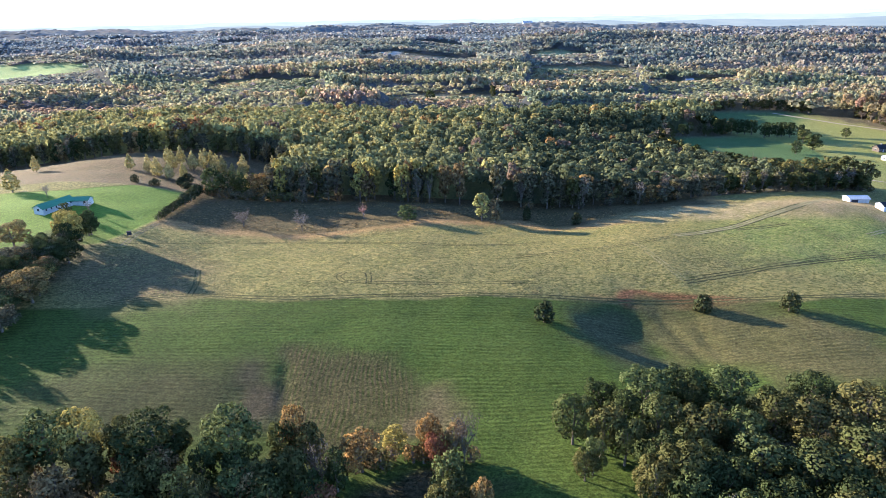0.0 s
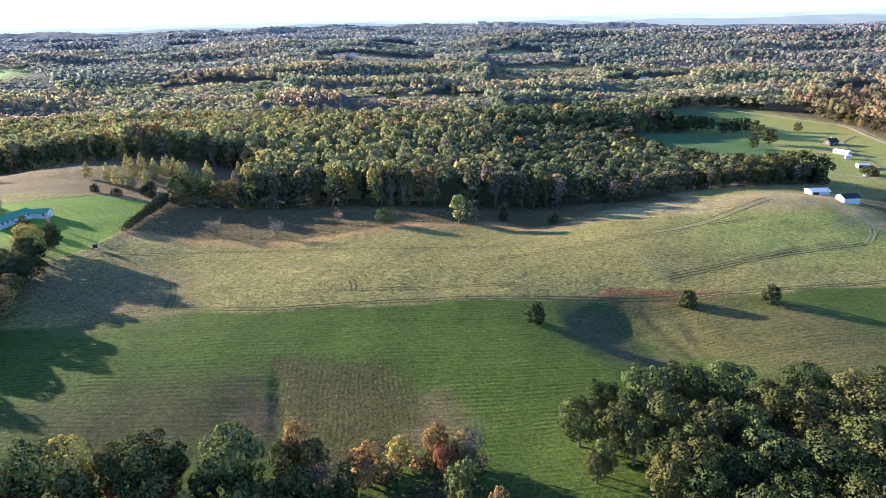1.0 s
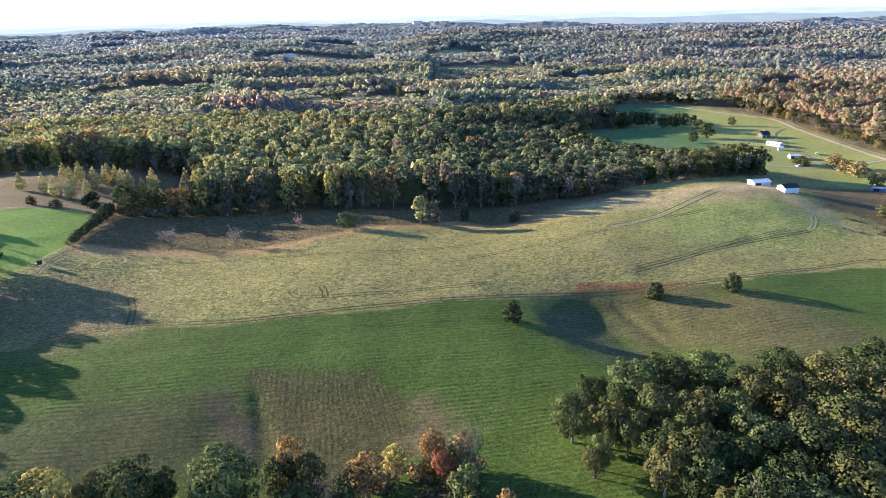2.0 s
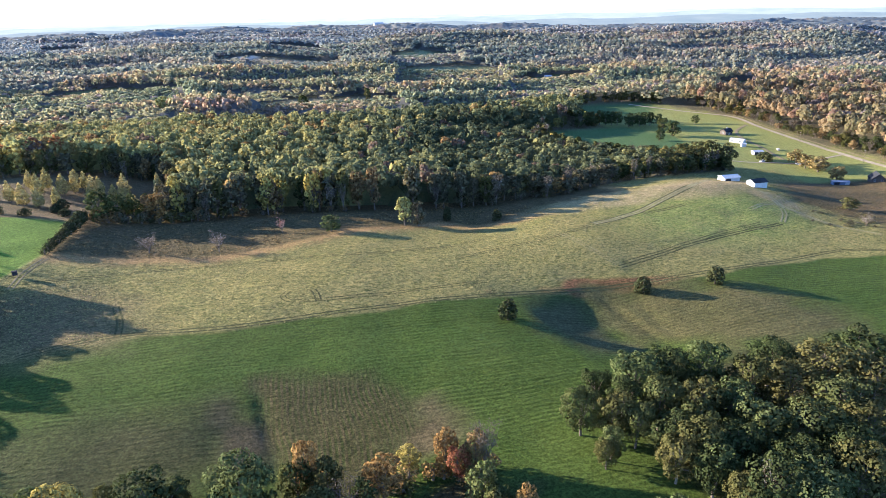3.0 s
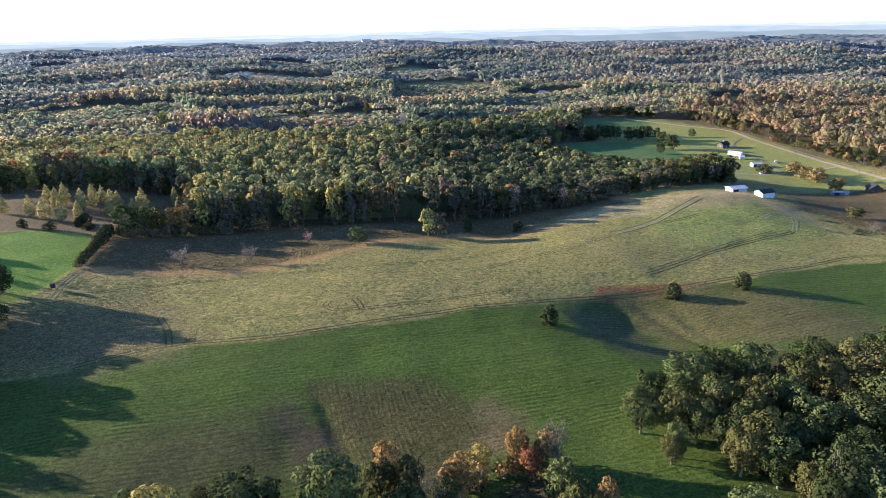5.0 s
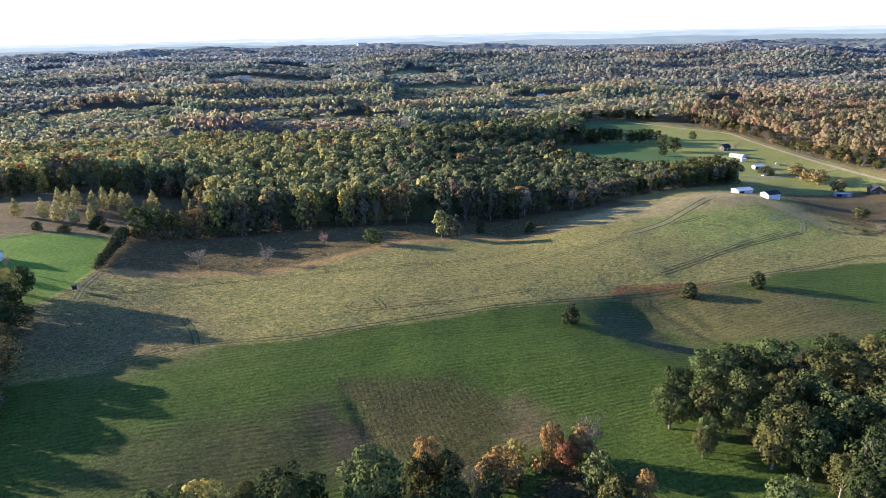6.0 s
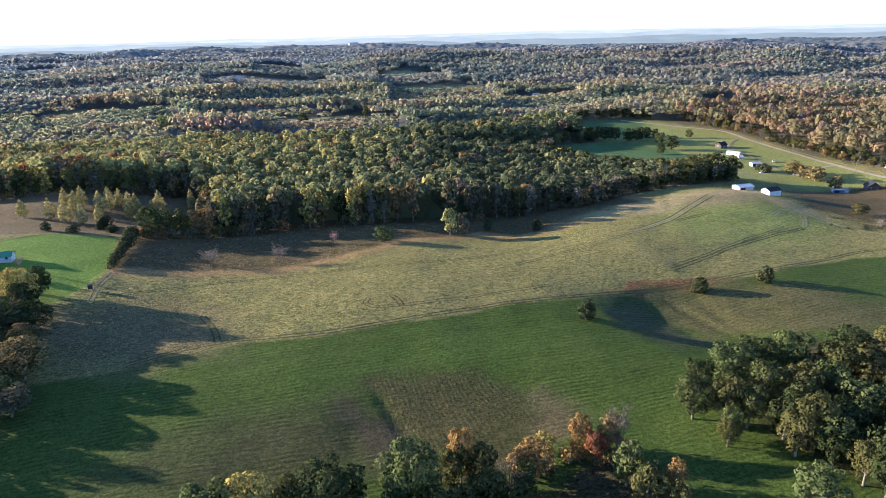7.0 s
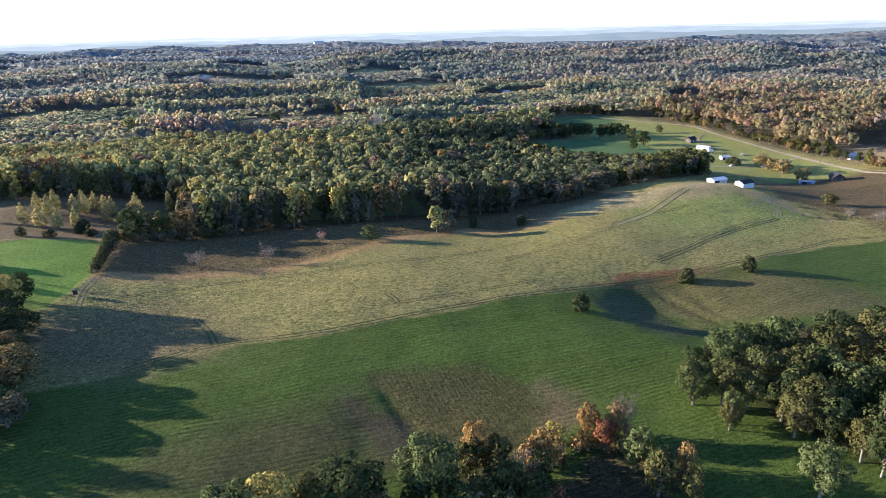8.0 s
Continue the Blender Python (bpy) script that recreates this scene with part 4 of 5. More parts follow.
def canopy_fill(name, x0, x1, y0, y1, high, mat, label, seed, step=8.0):
    """An uneven layer added under a wood's crowns to lighten dark gaps, down to the ground at its edges."""
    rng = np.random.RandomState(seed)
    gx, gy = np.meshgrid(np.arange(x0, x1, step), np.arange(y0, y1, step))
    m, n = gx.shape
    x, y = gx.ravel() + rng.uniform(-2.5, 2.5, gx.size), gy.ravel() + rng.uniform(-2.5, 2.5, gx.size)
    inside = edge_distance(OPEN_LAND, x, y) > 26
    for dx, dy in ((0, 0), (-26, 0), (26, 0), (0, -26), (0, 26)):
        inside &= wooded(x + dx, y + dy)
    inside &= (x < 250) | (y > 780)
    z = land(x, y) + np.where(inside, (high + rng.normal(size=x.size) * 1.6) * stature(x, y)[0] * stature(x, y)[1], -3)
    k = np.arange(n * m).reshape(m, n)
    faces = np.stack([k[:-1, :-1], k[:-1, 1:], k[1:, 1:], k[1:, :-1]], -1).reshape(-1, 4)
    some = inside[faces].any(1) & in_view(x, y)[faces].all(1)
    me = mesh_of(name, np.stack([x, y, z], 1), faces[some], [mat], True)
    me.attributes.new("tint", "FLOAT", "POINT").data.foreach_set("value", tint_of(x, y, rng).astype(np.float32))
    return tagged(new(name, me), label, "woodland", kind="stuff")


def build_woods():
    # Added layers under the crowns, so that gaps between them look less dark.
    canopy_fill("near_understorey", -424, 320, 288, 640, 10.5, woods_leaf, "fill layer added inside the near wood against dark gaps", 55)
    canopy_fill("middle_understorey", -1700, 2100, 632, 2080, 10.5, twigs, "grey fill layer added inside the rolling woods against dark gaps", 56, 13.0)
    rng = np.random.RandomState(5)
    near = [wood_template(rng, 100, 1.14, 21.5, 11, 0.0) for _ in range(7)]
    mid = [wood_template(rng, 22, 1.95, 16, 10, 0.5, 6) for _ in range(7)]
    back = [wood_template(rng, 12, 2.5, 15, 10, 0.65, 4) for _ in range(6)]
    remote = [wood_template(rng, 7, 3.4, 15, 11, 0.8, 2) for _ in range(6)]
    x, y = scatter(-420, 520, 290, 640, 8.5, 41)
    k = in_view(x, y) & (edge_distance(OPEN_LAND, x, y) > np.where(x > 320, 2, 9))
    h = k & (x > 320)
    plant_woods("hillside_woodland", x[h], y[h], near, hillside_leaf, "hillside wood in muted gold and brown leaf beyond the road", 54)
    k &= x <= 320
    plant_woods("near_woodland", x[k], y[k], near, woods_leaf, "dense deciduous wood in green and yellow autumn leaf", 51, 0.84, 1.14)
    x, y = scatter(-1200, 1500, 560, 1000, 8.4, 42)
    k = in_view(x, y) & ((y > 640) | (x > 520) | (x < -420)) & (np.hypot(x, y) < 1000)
    plant_woods("middle_woodland", x[k], y[k], mid, middle_leaf_hazed, "rolling woodland in mixed autumn colours, slightly paled for haze", 52, 0.88, 1.12)
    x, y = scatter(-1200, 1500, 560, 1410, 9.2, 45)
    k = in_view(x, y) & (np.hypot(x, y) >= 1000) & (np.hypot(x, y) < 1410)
    plant_woods("rolling_woodland", x[k], y[k], back, back_leaf_hazed, "rolling woodland farther off in mixed autumn colours, paled for haze", 57, 0.88, 1.12)
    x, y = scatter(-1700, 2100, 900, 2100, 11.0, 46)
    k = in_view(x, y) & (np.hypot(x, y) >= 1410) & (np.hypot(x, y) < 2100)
    plant_woods("hill_woodland", x[k], y[k], remote, far_leaf_hazed, "wooded hills in autumn colours, haze painted into the leaves", 58, 0.88, 1.12)
    build_far_woods()
    # the wood's front rows, tree by tree
    x, y = scatter(-420, 350, 292, 690, 6.4, 44)
    d = edge_distance(OPEN_LAND, x, y)
    k = in_view(x, y) & (d > 0) & (d <= 9) & ((x < 262) | (y > 560)) & (x < 320)
    dr = random.Random(3)
    for a, b in zip(x[k], y[k]):
        if dr.random() < 0.16:
            plant("bare", a, b - 3, dr.uniform(11, 16), dr.uniform(4, 6), "pale" if dr.random() < 0.4 else "grey", "tall leafless grey tree at the wood's edge", "trees along the wood's edge")
        leaf = dr.choices(["green", "olive", "yellow", "orange", "brown", "dusky"], [4, 5, 0.5, 0.2, 0.5, 1] if a > 130 else [1.2, 2.5, 0.8, 0.35, 1.8, 8] if a > -118 else [1, 4, 1.2, 0.2, 3, 4])[0]
        if dr.random() < 0.6:
            plant("shrub", a + dr.uniform(-3, 3), b - dr.uniform(1, 4), dr.uniform(2.5, 5), dr.uniform(4, 7), dr.choice(["dusky", "olive", "brown"]), "undergrowth shrub at the wood's edge", "shrubs along the wood's edge")
        plant("tall_oak", a, b, dr.uniform(19, 25) * (1 if a > -118 else 0.72) * (1 - 0.48 * min(1, max(0, (a - 10) / 70))), dr.uniform(8, 11), leaf, "tall " + leaf.replace("dusky", "dull brown-green") + " deciduous tree at the wood's edge", "trees along the wood's edge")


build_woods()


# ---- grass tussocks on the rough pasture ----
def build_tussocks():
    rng = np.random.RandomState(9)
    x, y = rng.uniform(-150, 225, 150000), rng.uniform(176, 320, 150000)
    k = (edge_distance(HAY, x, y) > 0.5) & (edge_distance(OPEN_LAND, x, y) < -2) & (rng.uniform(size=len(x)) < 0.5 + 0.5 * value_noise(x, y, 5, 81) + 0.2 * value_noise(x, y, 25, 82) - 0.3 * (x > 90)) & (edge_distance(HOLLOW, x, y) > 6) & (ellipse(x, y, 53, 193.5, 24, 7, 5) > 0) & ~((x < -146) | ((x > 200) & (y > 270)))
    x, y = x[k], y[k]
    n = len(x)
    w, h, turn = rng.uniform(0.25, 0.7, n), rng.uniform(0.06, 0.2, n), rng.uniform(0, 6.28, n)
    z = land(x, y)
    corner = [np.stack([x + np.cos(turn + a) * w * rng.uniform(0.7, 1.2, n), y + np.sin(turn + a) * w * rng.uniform(0.7, 1.2, n), z - 0.08], 1) for a in (0, 2.1, 4.2)]
    tip = np.stack([x + rng.normal(size=n) * 0.12, y + rng.normal(size=n) * 0.12, z + h], 1)
    verts = np.stack([*corner, tip], 1).reshape(-1, 3)
    o = np.arange(n)[:, None] * 4
    faces = np.concatenate([o + np.array(f) for f in ((0, 1, 3), (1, 2, 3), (2, 0, 3))])
    me = mesh_of("grass_tussocks", verts, faces, [tussock])
    return tagged(new("grass_tussocks", me), "pale dry grass tussocks on the rough pasture", "grass", kind="stuff")


build_tussocks()


def build_brush():
    """Low dry brush that covers the hollow."""
    rng = np.random.RandomState(14)
    x, y = rng.uniform(-148, 60, 9000), rng.uniform(250, 318, 9000)
    k = (edge_distance(HOLLOW, x, y) < -1) & (rng.uniform(size=9000) < 0.35 + 0.7 * value_noise(x, y, 9, 84))
    x, y = x[k], y[k]
    n = len(x)
    w, h, turn, z = rng.uniform(0.3, 0.9, n), rng.uniform(0.1, 0.45, n), rng.uniform(0, 6.28, n), land(x, y)
    corner = [np.stack([x + np.cos(turn + a) * w, y + np.sin(turn + a) * w, z - 0.08], 1) for a in (0, 2.1, 4.2)]
    tip = np.stack([x + rng.normal(size=n) * 0.15, y + rng.normal(size=n) * 0.15, z + h], 1)
    o = np.arange(n)[:, None] * 4
    me = mesh_of("dry_brush", np.stack([*corner, tip], 1).reshape(-1, 3), np.concatenate([o + np.array(f) for f in ((0, 1, 3), (1, 2, 3), (2, 0, 3))]), [brush])
    return tagged(new("dry_brush", me), "low brown dry brush in the hollow", "brush", kind="stuff")


build_brush()


# ---- roads, lanes and wheel tracks ----
def smooth_line(points, step):
    pts = [Vector((*p, 0)) for p in points]
    pts = [pts[0] * 2 - pts[1]] + pts + [pts[-1] * 2 - pts[-2]]
    out = []
    for a, b, c, d in zip(pts, pts[1:], pts[2:], pts[3:]):
        n = max(2, int((c - b).length / step))
        for k in range(n):
            t = k / n
            out.append(0.5 * (2 * b + (c - a) * t + (2 * a - 5 * b + 4 * c - d) * t * t + (3 * b - a - 3 * c + d) * t ** 3))
    return out + [pts[-2]]


def ribbon(name, points, width, mat, label, lift=0.05, step=1.2, offset=0.0, ragged=0.15):
    """A strip that lies on the ground, with a ragged edge and a crowned middle."""
    line, verts, faces = smooth_line(points, step), [], []
    rng = random.Random(len(points) * 31 + int(points[0][0]) + int(offset * 10))
    for k, p in enumerate(line):
        way = (line[min(k + 1, len(line) - 1)] - line[max(k - 1, 0)]).normalized()
        side = Vector((way.y, -way.x, 0))
        for f in (-0.5, 0.0, 0.5):
            q = p + side * (offset + f * width * (1 + rng.uniform(-ragged, ragged)))
            verts.append((q.x, q.y, height(q.x, q.y) + lift * (1 if f == 0 else 0.55)))
        if k:
            o = 3 * k - 3
            faces += [(o, o + 3, o + 4, o + 1), (o + 1, o + 4, o + 5, o + 2)]
    return tagged(new(name, mesh_of(name, verts, faces, [mat], True)), label, "track" if "track" in name else "road", kind="structure")


def wheel_tracks(points, mat=rut, label="double line of tyre marks pressed into the grass", wide=0.55, gauge=1.7):
    for s in (-0.5, 0.5):
        ribbon("tyre_track", points, wide, mat, label, 0.07, 1.2, s * gauge, 0.35)


ribbon("road", [(285, 655), (332, 587), (347, 555), (341, 506), (338, 451), (338, 415), (337, 387), (337, 359), (338, 300), (342, 200)], 4.0, gravel, "pale gravel country road along the valley", 0.35, 3)
ribbon("road_verge_track", [(312, 640), (340, 590), (353, 556), (347, 506), (344.5, 451), (344.5, 415), (343.5, 387), (343.5, 359), (344.5, 300)], 1.8, dirt, "pale dirt track beside the country road", 0.35, 3)
ribbon("farm_lane", [(337, 404), (318, 399), (300, 392), (280, 397), (262, 402), (240, 412)], 2.4, gravel, "pale gravel lane to the farm buildings", 0.3, 3)
ribbon("farm_lane", [(336, 520), (312, 498), (300, 470), (296, 440), (290, 405)], 2.6, dirt, "dirt lane between farm buildings", 0.3, 3)
wheel_tracks([(69, 204), (88, 211.7), (112, 224.2), (134.5, 234.7), (167.5, 246)], wide=0.7)
wheel_tracks([(72, 207), (90, 214.5), (113, 227), (133, 237.5), (158, 247)], wide=0.4)
wheel_tracks([(169.5, 247.6), (178, 258), (182, 268), (176, 270), (163, 263)], bare, "worn double wheel track on the hilltop", 0.7)
wheel_tracks([(78, 252), (104, 266), (129, 283), (150, 296.5), (173, 314)], bare, "worn double wheel track up to the barns", 1.0, 1.7)
for off in (-1.7, 1.7):
    ribbon("tyre_track", [(78, 252), (104, 266), (129, 283), (150, 296.5)], 0.6, rut, "dark wheel rut beside the worn track", 0.07, 1.2, off, 0.4)
wheel_tracks([(108.5, 265.5), (122, 268.6), (133, 272)])
wheel_tracks([(183.3, 301), (186, 283), (184, 268), (188, 258), (193, 244), (204, 228)], bare, "worn double wheel track down from the barns", 0.9, 1.5)
wheel_tracks([(59, 240), (63.4, 221.7), (69.2, 205.4)], bare, "pale double line of tyre marks in the pasture", 0.35)
wheel_tracks([(-100, 179), (-103, 191), (-108, 203)], wide=0.6)
wheel_tracks([(-146, 226), (-131, 229), (-105, 236), (-73, 237), (-32, 235), (6, 238), (27, 246)], wide=0.4)
wheel_tracks([(230, 215), (191, 210), (169, 212), (132, 202), (110, 197), (80, 193), (36, 191), (-8, 186.5), (-37, 182.5), (-71, 178.5), (-100, 180.5), (-125, 174)], wide=0.6)
wheel_tracks([(-148, 222), (-149, 235), (-147.5, 250)], dirt, "worn double wheel track between lawn and pasture")
wheel_tracks([(-41.7, 191.6), (-42.3, 196), (-43.6, 200.2)])
wheel_tracks([(-52, 201), (-53.5, 197), (-51, 193.2), (-47.4, 192.6), (-34.6, 192.4), (-7.6, 196), (16, 199.5)], wide=0.35)
wheel_tracks([(10, 223), (30, 230), (52, 236), (76, 250)], wide=0.35)


# ---- buildings ----
def part(name, bm, mat, parent, label=""):
    me = bpy.data.meshes.new(name)
    bm.to_mesh(me)
    bm.free()
    me.materials.append(mat)
    ob = new(name, me)
    ob.parent = parent
    return tagged(ob, label)


def block(x0, x1, y0, y1, z0, z1, bevel=0.0):
    bm = bmesh.new()
    bmesh.ops.create_cube(bm, size=1, matrix=Matrix.LocRotScale(((x0 + x1) / 2, (y0 + y1) / 2, (z0 + z1) / 2), None, (x1 - x0, y1 - y0, z1 - z0)))
    if bevel:
        bmesh.ops.bevel(bm, geom=bm.edges[:], offset=bevel, segments=1, affect="EDGES")
    return bm


def prism(outline, x0, x1):
    """An outline in y and z, drawn out along x."""
    bm = bmesh.new()
    a = [bm.verts.new((x0, y, z)) for y, z in outline]
    b = [bm.verts.new((x1, y, z)) for y, z in outline]
    n = len(outline)
    bm.faces.new(a[::-1])
    bm.faces.new(b)
    for k in range(n):
        bm.faces.new((a[k], a[(k + 1) % n], b[(k + 1) % n], b[k]))
    bmesh.ops.recalc_face_normals(bm, faces=bm.faces[:])
    return bm


def gable_building(name, label, category, x, y, turn, long, wide, eave, ridge, wall, roof, openings=(), over=0.4, ridge_at=0.0, chimney=False):
    """A gabled building: body, two roof slabs, doors and windows. openings: kind, side, place along it, width, sill, height."""
    home = new(name)
    home.matrix_basis = pose(x, y, height(x, y), 0, 0, turn)
    h, w = long / 2, wide / 2
    part("wall", prism([(-w, -1.5), (w, -1.5), (w, eave), (ridge_at, ridge), (-w, eave)], -h, h), wall, home)
    for s in (-1, 1):
        rise = (ridge - eave) / (w - s * ridge_at)
        e = (s * (w + over), eave - over * rise)
        part("roof_panel", prism([(ridge_at, ridge + 0.03), e, (e[0], e[1] + 0.16), (ridge_at, ridge + 0.19)], -h - over, h + over), roof, home)
    part("ridge_cap", prism([(ridge_at - 0.2, ridge + 0.14), (ridge_at + 0.2, ridge + 0.14), (ridge_at, ridge + 0.26)], -h - over - 0.02, h + over + 0.02), roof, home)
    for kind, side, at, ow, sill, oh in openings:
        depth = 0.07
        spots = {"front": (at - ow / 2, at + ow / 2, -w - depth, -w + 0.02), "back": (at - ow / 2, at + ow / 2, w - 0.02, w + depth),
                 "left": (-h - depth, -h + 0.02, at - ow / 2, at + ow / 2), "right": (h - 0.02, h + depth, at - ow / 2, at + ow / 2)}
        a, b, c, d = spots[side]
        if kind == "window":
            frame_ob = part("window", block(a, b, c, d, sill, sill + oh), white_paint, home)
            g = 0.03
            if side in ("front", "back"):
                bm = block(a + 0.12, b - 0.12, c - g, d + g, sill + 0.12, sill + oh - 0.12)
            else:
                bm = block(a - g, b + g, c + 0.12, d - 0.12, sill + 0.12, sill + oh - 0.12)
            part("pane", bm, shade_glass, frame_ob, "dark window pane")
        else:
            # Open bays are dark panels on the wall, their inner shade painted.
            part(kind, block(a, b, c, d, sill, sill + oh), shade_glass if kind == "open_bay" else door_paint, home, "dark panel for the shade inside an open bay" if kind == "open_bay" else "grey door")
    if chimney:
        part("chimney", block(-0.4, 0.4, ridge_at - 0.4, ridge_at + 0.4, ridge - 0.8, ridge + 1.1, 0.04), grey_wall, home, "grey chimney")
    return tagged(home, label, category)


gable_building("barn", "white boarded barn with a dark shingle roof on the hilltop", "barn", 190.5, 298, 4, 8, 6.5, 2.8, 4.0, white_paint, dark_roof,
               [("door", "front", 1.8, 2.2, 0, 2.2), ("door", "front", -2.2, 1.0, 0, 2.0), ("window", "left", 0, 1.2, 1.2, 1.0)])
gable_building("barn", "low pale barn with a light tin roof and open bays", "barn", 185, 315, 2, 9.5, 6.5, 2.3, 3.2, white_paint, tin_roof,
               [("open_bay", "front", -2.4, 3.2, 0, 1.9), ("door", "front", 2.2, 2.4, 0, 1.9)], 0.5)
gable_building("house", "small dark grey house with a dark roof above the farm", "house", 297, 490, 12, 7.5, 6.5, 3.0, 5.0, brown_wall, dark_roof,
               [("window", "front", -2.5, 1.2, 1.0, 1.4), ("window", "front", 2.5, 1.2, 1.0, 1.4), ("door", "front", 0, 1.0, 0, 2.1), ("window", "left", 0, 1.2, 1.0, 1.4)], 0.5, chimney=True)
gable_building("mobile_home", "long white mobile home with a pale roof", "house", 288, 460, -58, 11, 4.5, 2.6, 3.2, white_paint, tin_roof,
               [("window", "front", -3.5, 1.4, 1.1, 1.1), ("window", "front", 3, 1.4, 1.1, 1.1), ("door", "front", 0, 1.0, 0, 2.1)], 0.3)
gable_building("shed", "small white shed beside the mobile home", "shed", 284, 446, -20, 3.5, 3, 2.2, 2.8, white_paint, tin_roof, [("door", "front", 0, 1.4, 0, 2.0)], 0.25)
gable_building("shed", "white farm shed with a pale tin roof", "shed", 281, 424, -8, 7, 5, 2.4, 3.2, white_paint, tin_roof, [("open_bay", "front", -2, 2.6, 0, 2.2), ("door", "front", 2.6, 1.1, 0, 2.0)], 0.4)
# This shed's siding and roof colours are darkened for the hill's shade.
gable_building("shed", "long low bluish-grey shed with the hill's shade painted in", "shed", 279, 338, -20, 9.5, 4, 2.0, 2.5, plain("blue_siding_shaded", (0.12, 0.15, 0.21), 0.85, 2, 0.1), shaded_roof_tone,
               [("door", "front", 3.5, 2.4, 0, 2.0), ("open_bay", "front", -2.5, 3.0, 0, 2.0)], 0.3)
gable_building("house", "house with a steep dark roof and a pale gable", "house", 304, 337, 62, 8, 7.5, 2.8, 5.8, brown_wall, dark_roof,
               [("window", "left", -2, 1.2, 1.0, 1.3), ("window", "left", 2, 1.2, 1.0, 1.3), ("door", "front", 1, 1.0, 0, 2.1), ("window", "front", -3, 1.3, 1.0, 1.2)], 0.6)
gable_building("house", "white house with a pale roof across the road", "house", 362, 378, -10, 8, 6.5, 2.7, 4.4, white_paint, tin_roof, [("window", "front", -3, 1.2, 1, 1.3), ("door", "front", 0, 1, 0, 2.1), ("window", "front", 3, 1.2, 1, 1.3)], 0.5)
gable_building("shed", "small pale shed on a far green clearing", "shed", 268, 884, 10, 10, 6, 3.2, 4.6, white_paint, tin_roof, [("door", "front", 0, 2.4, 0, 2.4), ("window", "front", 3, 1.2, 1, 1.2)], 0.4)
farmhouse_windows = [("window", "front", -6.5 + 2.5 * k, 0.9, 1.0, 1.2) for k in range(6) if k != 3] + [("door", "front", 1.1, 1.0, 0, 2.1), ("window", "left", 0, 1.6, 1.0, 1.3)]
gable_building("farmhouse", "long white farmhouse with a blue-green metal roof on a lawn", "house", -199, 256, 74, 16, 6, 2.5, 4.0, white_paint, teal_roof, farmhouse_windows, 0.6)
gable_building("farmhouse_wing", "white farmhouse wing with a blue-green metal roof", "house", -192, 264.5, 6, 9, 5, 2.4, 3.5, white_paint, teal_roof, [("window", "front", -3, 1.2, 1, 1.2), ("window", "front", 3, 1.2, 1, 1.2), ("door", "front", 0, 1, 0, 2.1)], 0.5)
gable_building("white_hall", "white hall far off on the wooded ridge", "building", 127, 2380, 10, 34, 20, 16, 22, white_paint, tin_roof, [("window", "front", -8, 5, 6, 6), ("window", "front", 8, 5, 6, 6)], 0.5)


# ---- small things outdoors ----
def utility_pole(x, y, tall, label):
    p = new("utility_pole")
    p.matrix_basis = pose(x, y, height(x, y), 0, 0, 20)
    v, f = tube([(0, 0, -0.8), (0, 0, tall)], [0.17, 0.11], 8)
    ob = new("pole", mesh_of("pole", v, f, [bark], True))
    ob.parent = p
    part("crossarm", block(-1.2, 1.2, -0.07, 0.07, tall - 0.8, tall - 0.62), wood_post, p)
    for k in (-1.05, -0.4, 0.4, 1.05):
        part("insulator", block(k - 0.06, k + 0.06, -0.06, 0.06, tall - 0.62, tall - 0.45), door_paint, p)
    return tagged(p, label, "utility pole", "poles along the road")


utility_pole(331, 378, 10, "weathered utility pole beside the country road")
utility_pole(330, 442, 10, "weathered utility pole beside the country road")


def box_blind(x, y):
    b = new("hunting_blind")
    b.matrix_basis = pose(x, y, height(x, y), 0, 0, 15)
    part("cabin", block(-0.7, 0.7, -0.7, 0.7, 0.7, 2.1, 0.04), dark_roof, b)
    part("roof", prism([(-0.9, 2.1), (0.9, 2.1), (0.9, 2.2), (-0.9, 2.35)], -0.9, 0.9), dark_roof, b)
    for sx in (-0.6, 0.6):
        for sy in (-0.6, 0.6):
            part("leg", block(sx - 0.06, sx + 0.06, sy - 0.06, sy + 0.06, -0.3, 0.7), wood_post, b)
    # A dark block stands for the shade inside the lookout slot.
    part("opening", block(-0.4, 0.4, -0.73, -0.66, 1.3, 1.65), shade_glass, b)
    return tagged(b, "small dark box on legs at the pasture's corner", "hunting blind")


box_blind(-150.5, 232)


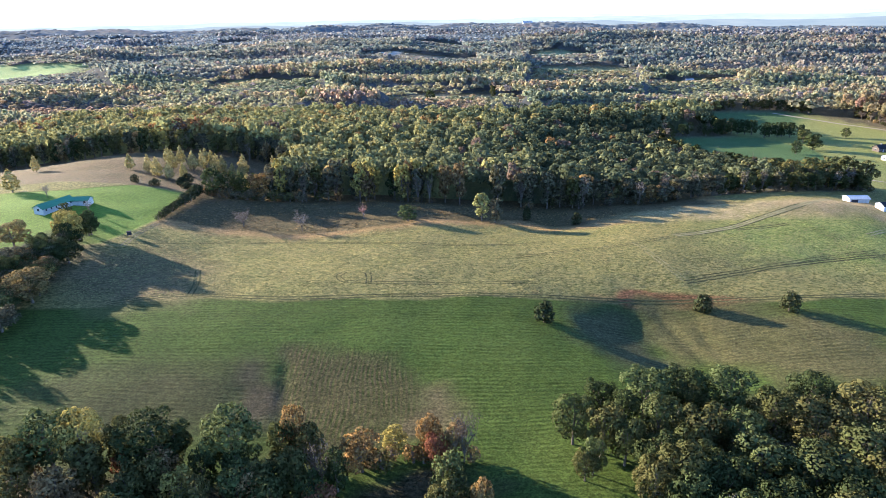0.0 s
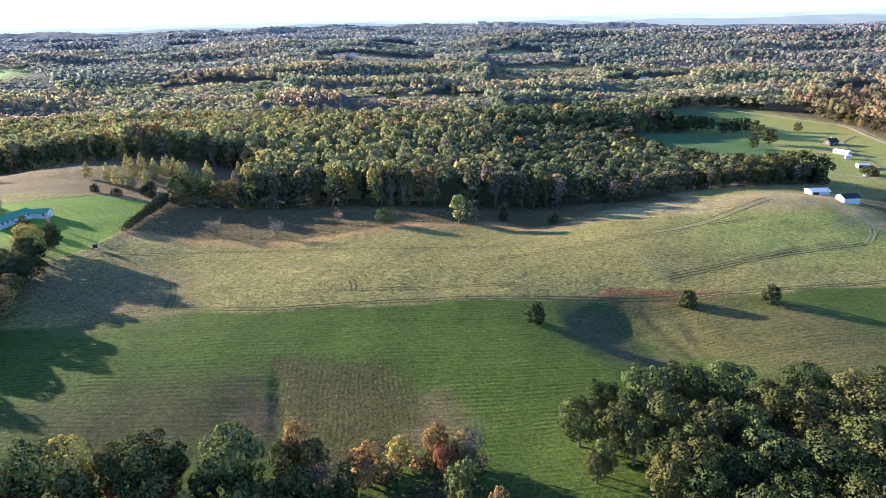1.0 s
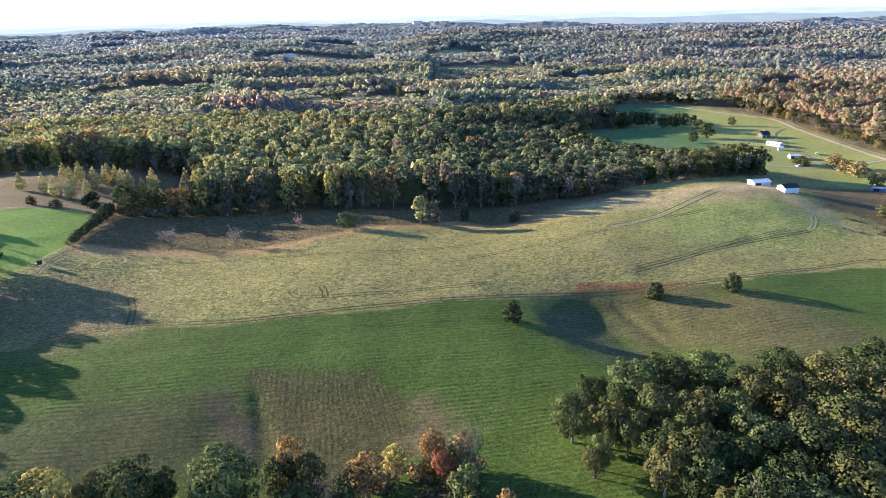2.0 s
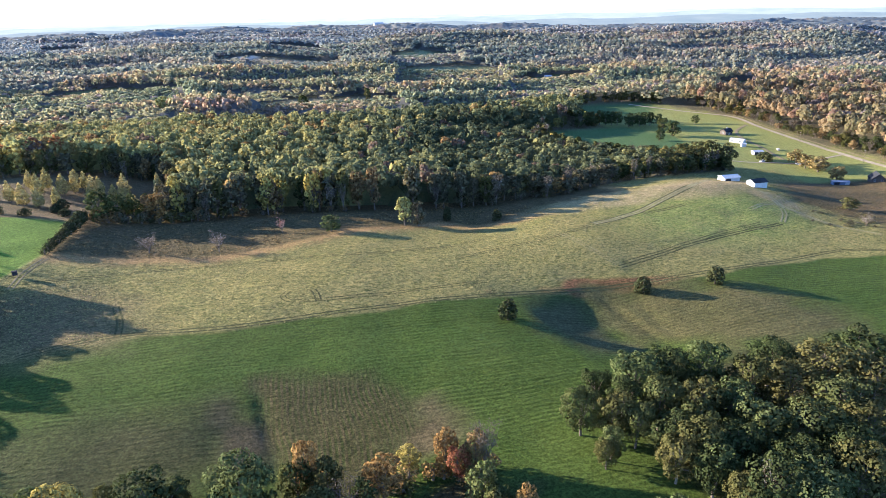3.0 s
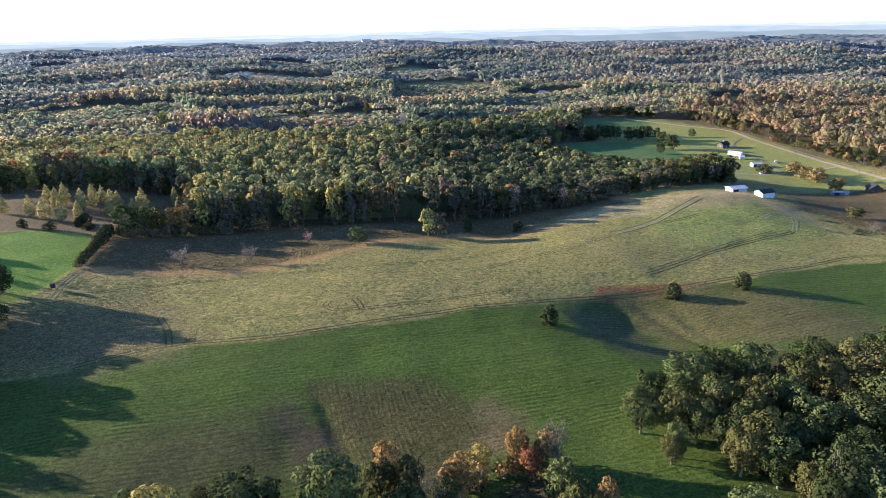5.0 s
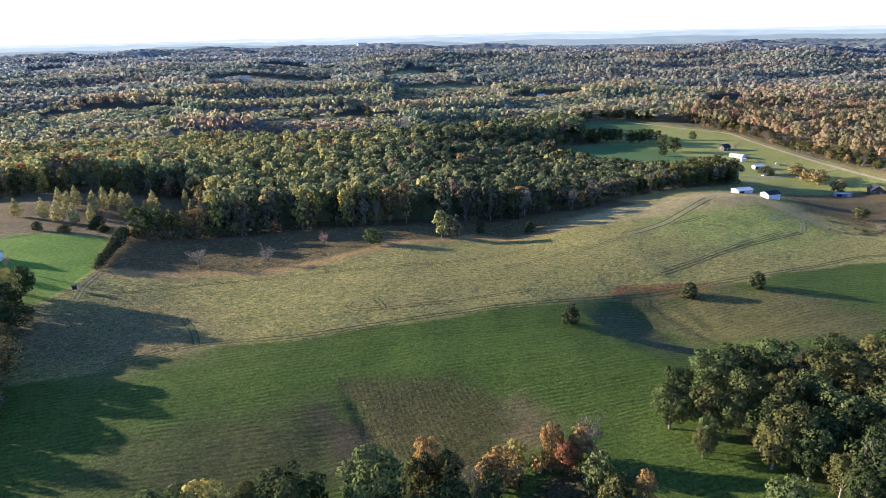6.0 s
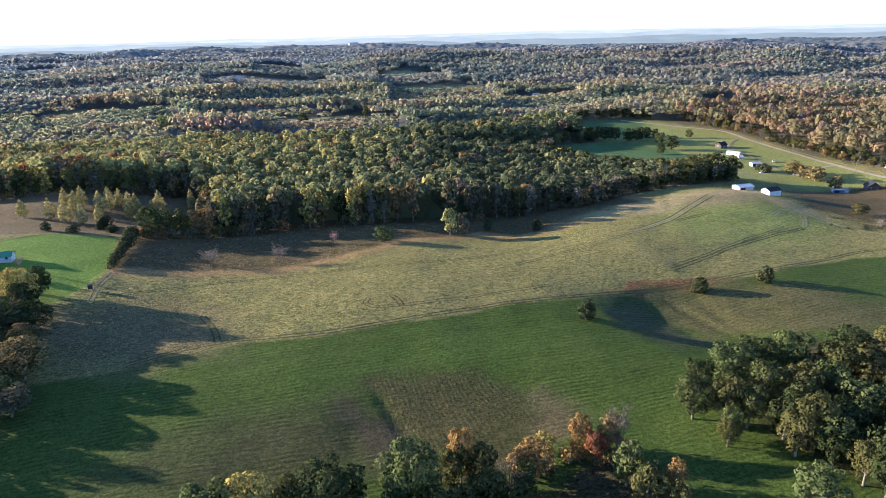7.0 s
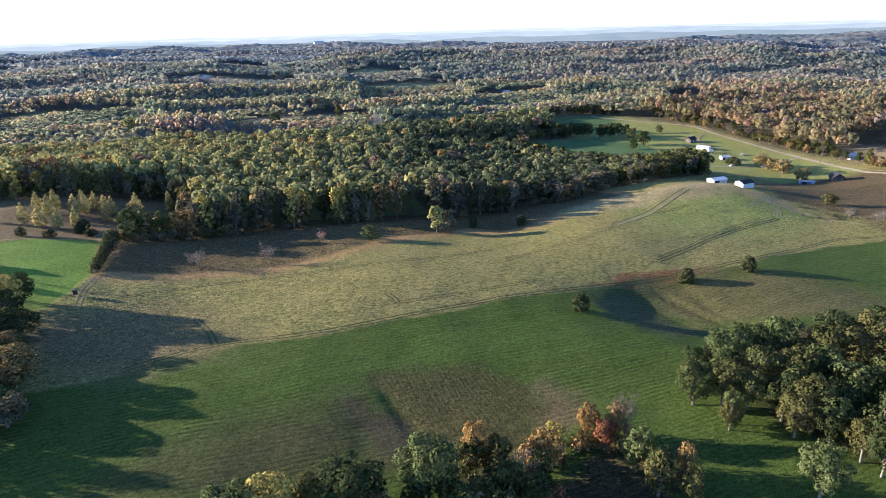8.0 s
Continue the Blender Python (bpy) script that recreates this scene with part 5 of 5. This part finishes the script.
def parked_car(x, y, turn, paint, label):
    c = new("car")
    c.matrix_basis = pose(x, y, height(x, y) + 0.05, 0, 0, turn)
    part("body", prism([(-0.85, 0.35), (0.85, 0.35), (0.88, 0.8), (0.8, 0.95), (-0.8, 0.95), (-0.88, 0.8)], -2.2, 2.2), paint, c)
    part("cabin", prism([(-0.78, 0.95), (0.78, 0.95), (0.62, 1.5), (-0.62, 1.5)], -1.4, 0.9), shade_glass, c, "dark car windows")
    part("roof", block(-1.25, 0.75, -0.62, 0.62, 1.49, 1.55, 0.02), paint, c)
    for sx in (-1.4, 1.4):
        for sy in (-0.8, 0.8):
            v, f = tube([(sx, sy - 0.1, 0.32), (sx, sy + 0.1, 0.32)], [0.32, 0.32], 10)
            ob = new("wheel", mesh_of("wheel", v, f, [dark_roof], True))
            ob.parent = c
    return tagged(c, label, "car", "vehicles in the farmyard")


parked_car(270, 402, 15, white_paint, "white car parked on the farm lane")
parked_car(291, 391, -30, white_paint, "white car parked below golden trees")
parked_car(303, 430, 60, white_paint, "white car parked on the grass")


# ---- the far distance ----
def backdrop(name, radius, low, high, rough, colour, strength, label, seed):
    """A glowing strip of far land round the horizon, its haze set in the emission colour."""
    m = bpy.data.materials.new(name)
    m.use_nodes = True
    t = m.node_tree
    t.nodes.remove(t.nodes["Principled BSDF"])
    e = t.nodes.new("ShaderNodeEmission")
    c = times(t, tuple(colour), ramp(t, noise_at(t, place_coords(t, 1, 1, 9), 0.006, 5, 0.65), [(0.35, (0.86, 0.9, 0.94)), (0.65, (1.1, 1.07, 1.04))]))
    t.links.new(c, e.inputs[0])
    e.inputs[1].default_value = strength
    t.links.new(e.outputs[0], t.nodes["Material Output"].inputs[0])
    a = np.radians(np.linspace(-75, 75, 400))
    x, y = np.sin(a) * radius, np.cos(a) * radius
    top = high + rough * (value_noise(x, y, radius * 0.09, seed) + 0.45 * value_noise(x, y, radius * 0.03, seed + 1)) * np.clip(1 - abs(a) / 1.4, 0.3, 1)
    verts = np.concatenate([np.stack([x, y, 0 * x + low], 1), np.stack([x, y, top], 1)])
    k = np.arange(399)
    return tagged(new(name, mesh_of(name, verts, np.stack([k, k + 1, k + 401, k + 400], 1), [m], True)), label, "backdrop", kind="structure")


backdrop("backdrop_sky_edge", 4950, 0, 82, 2, (0.93, 0.97, 1.0), 0.23, "glowing strip that stands for pale haze at the sky's edge", 67)
backdrop("backdrop_plain", 4600, 0, 70, 5, (0.85, 0.94, 1.0), 0.19, "glowing backdrop strip of a pale hazy plain", 61)
backdrop("backdrop_ridge", 4200, 0, 55, 12, (0.76, 0.88, 0.96), 0.165, "glowing backdrop strip of a faint blue ridge in haze", 65)
backdrop("backdrop_hills", 3700, 0, 38, 15, (0.62, 0.75, 0.83), 0.135, "glowing backdrop strip of blue hazy hills", 63)
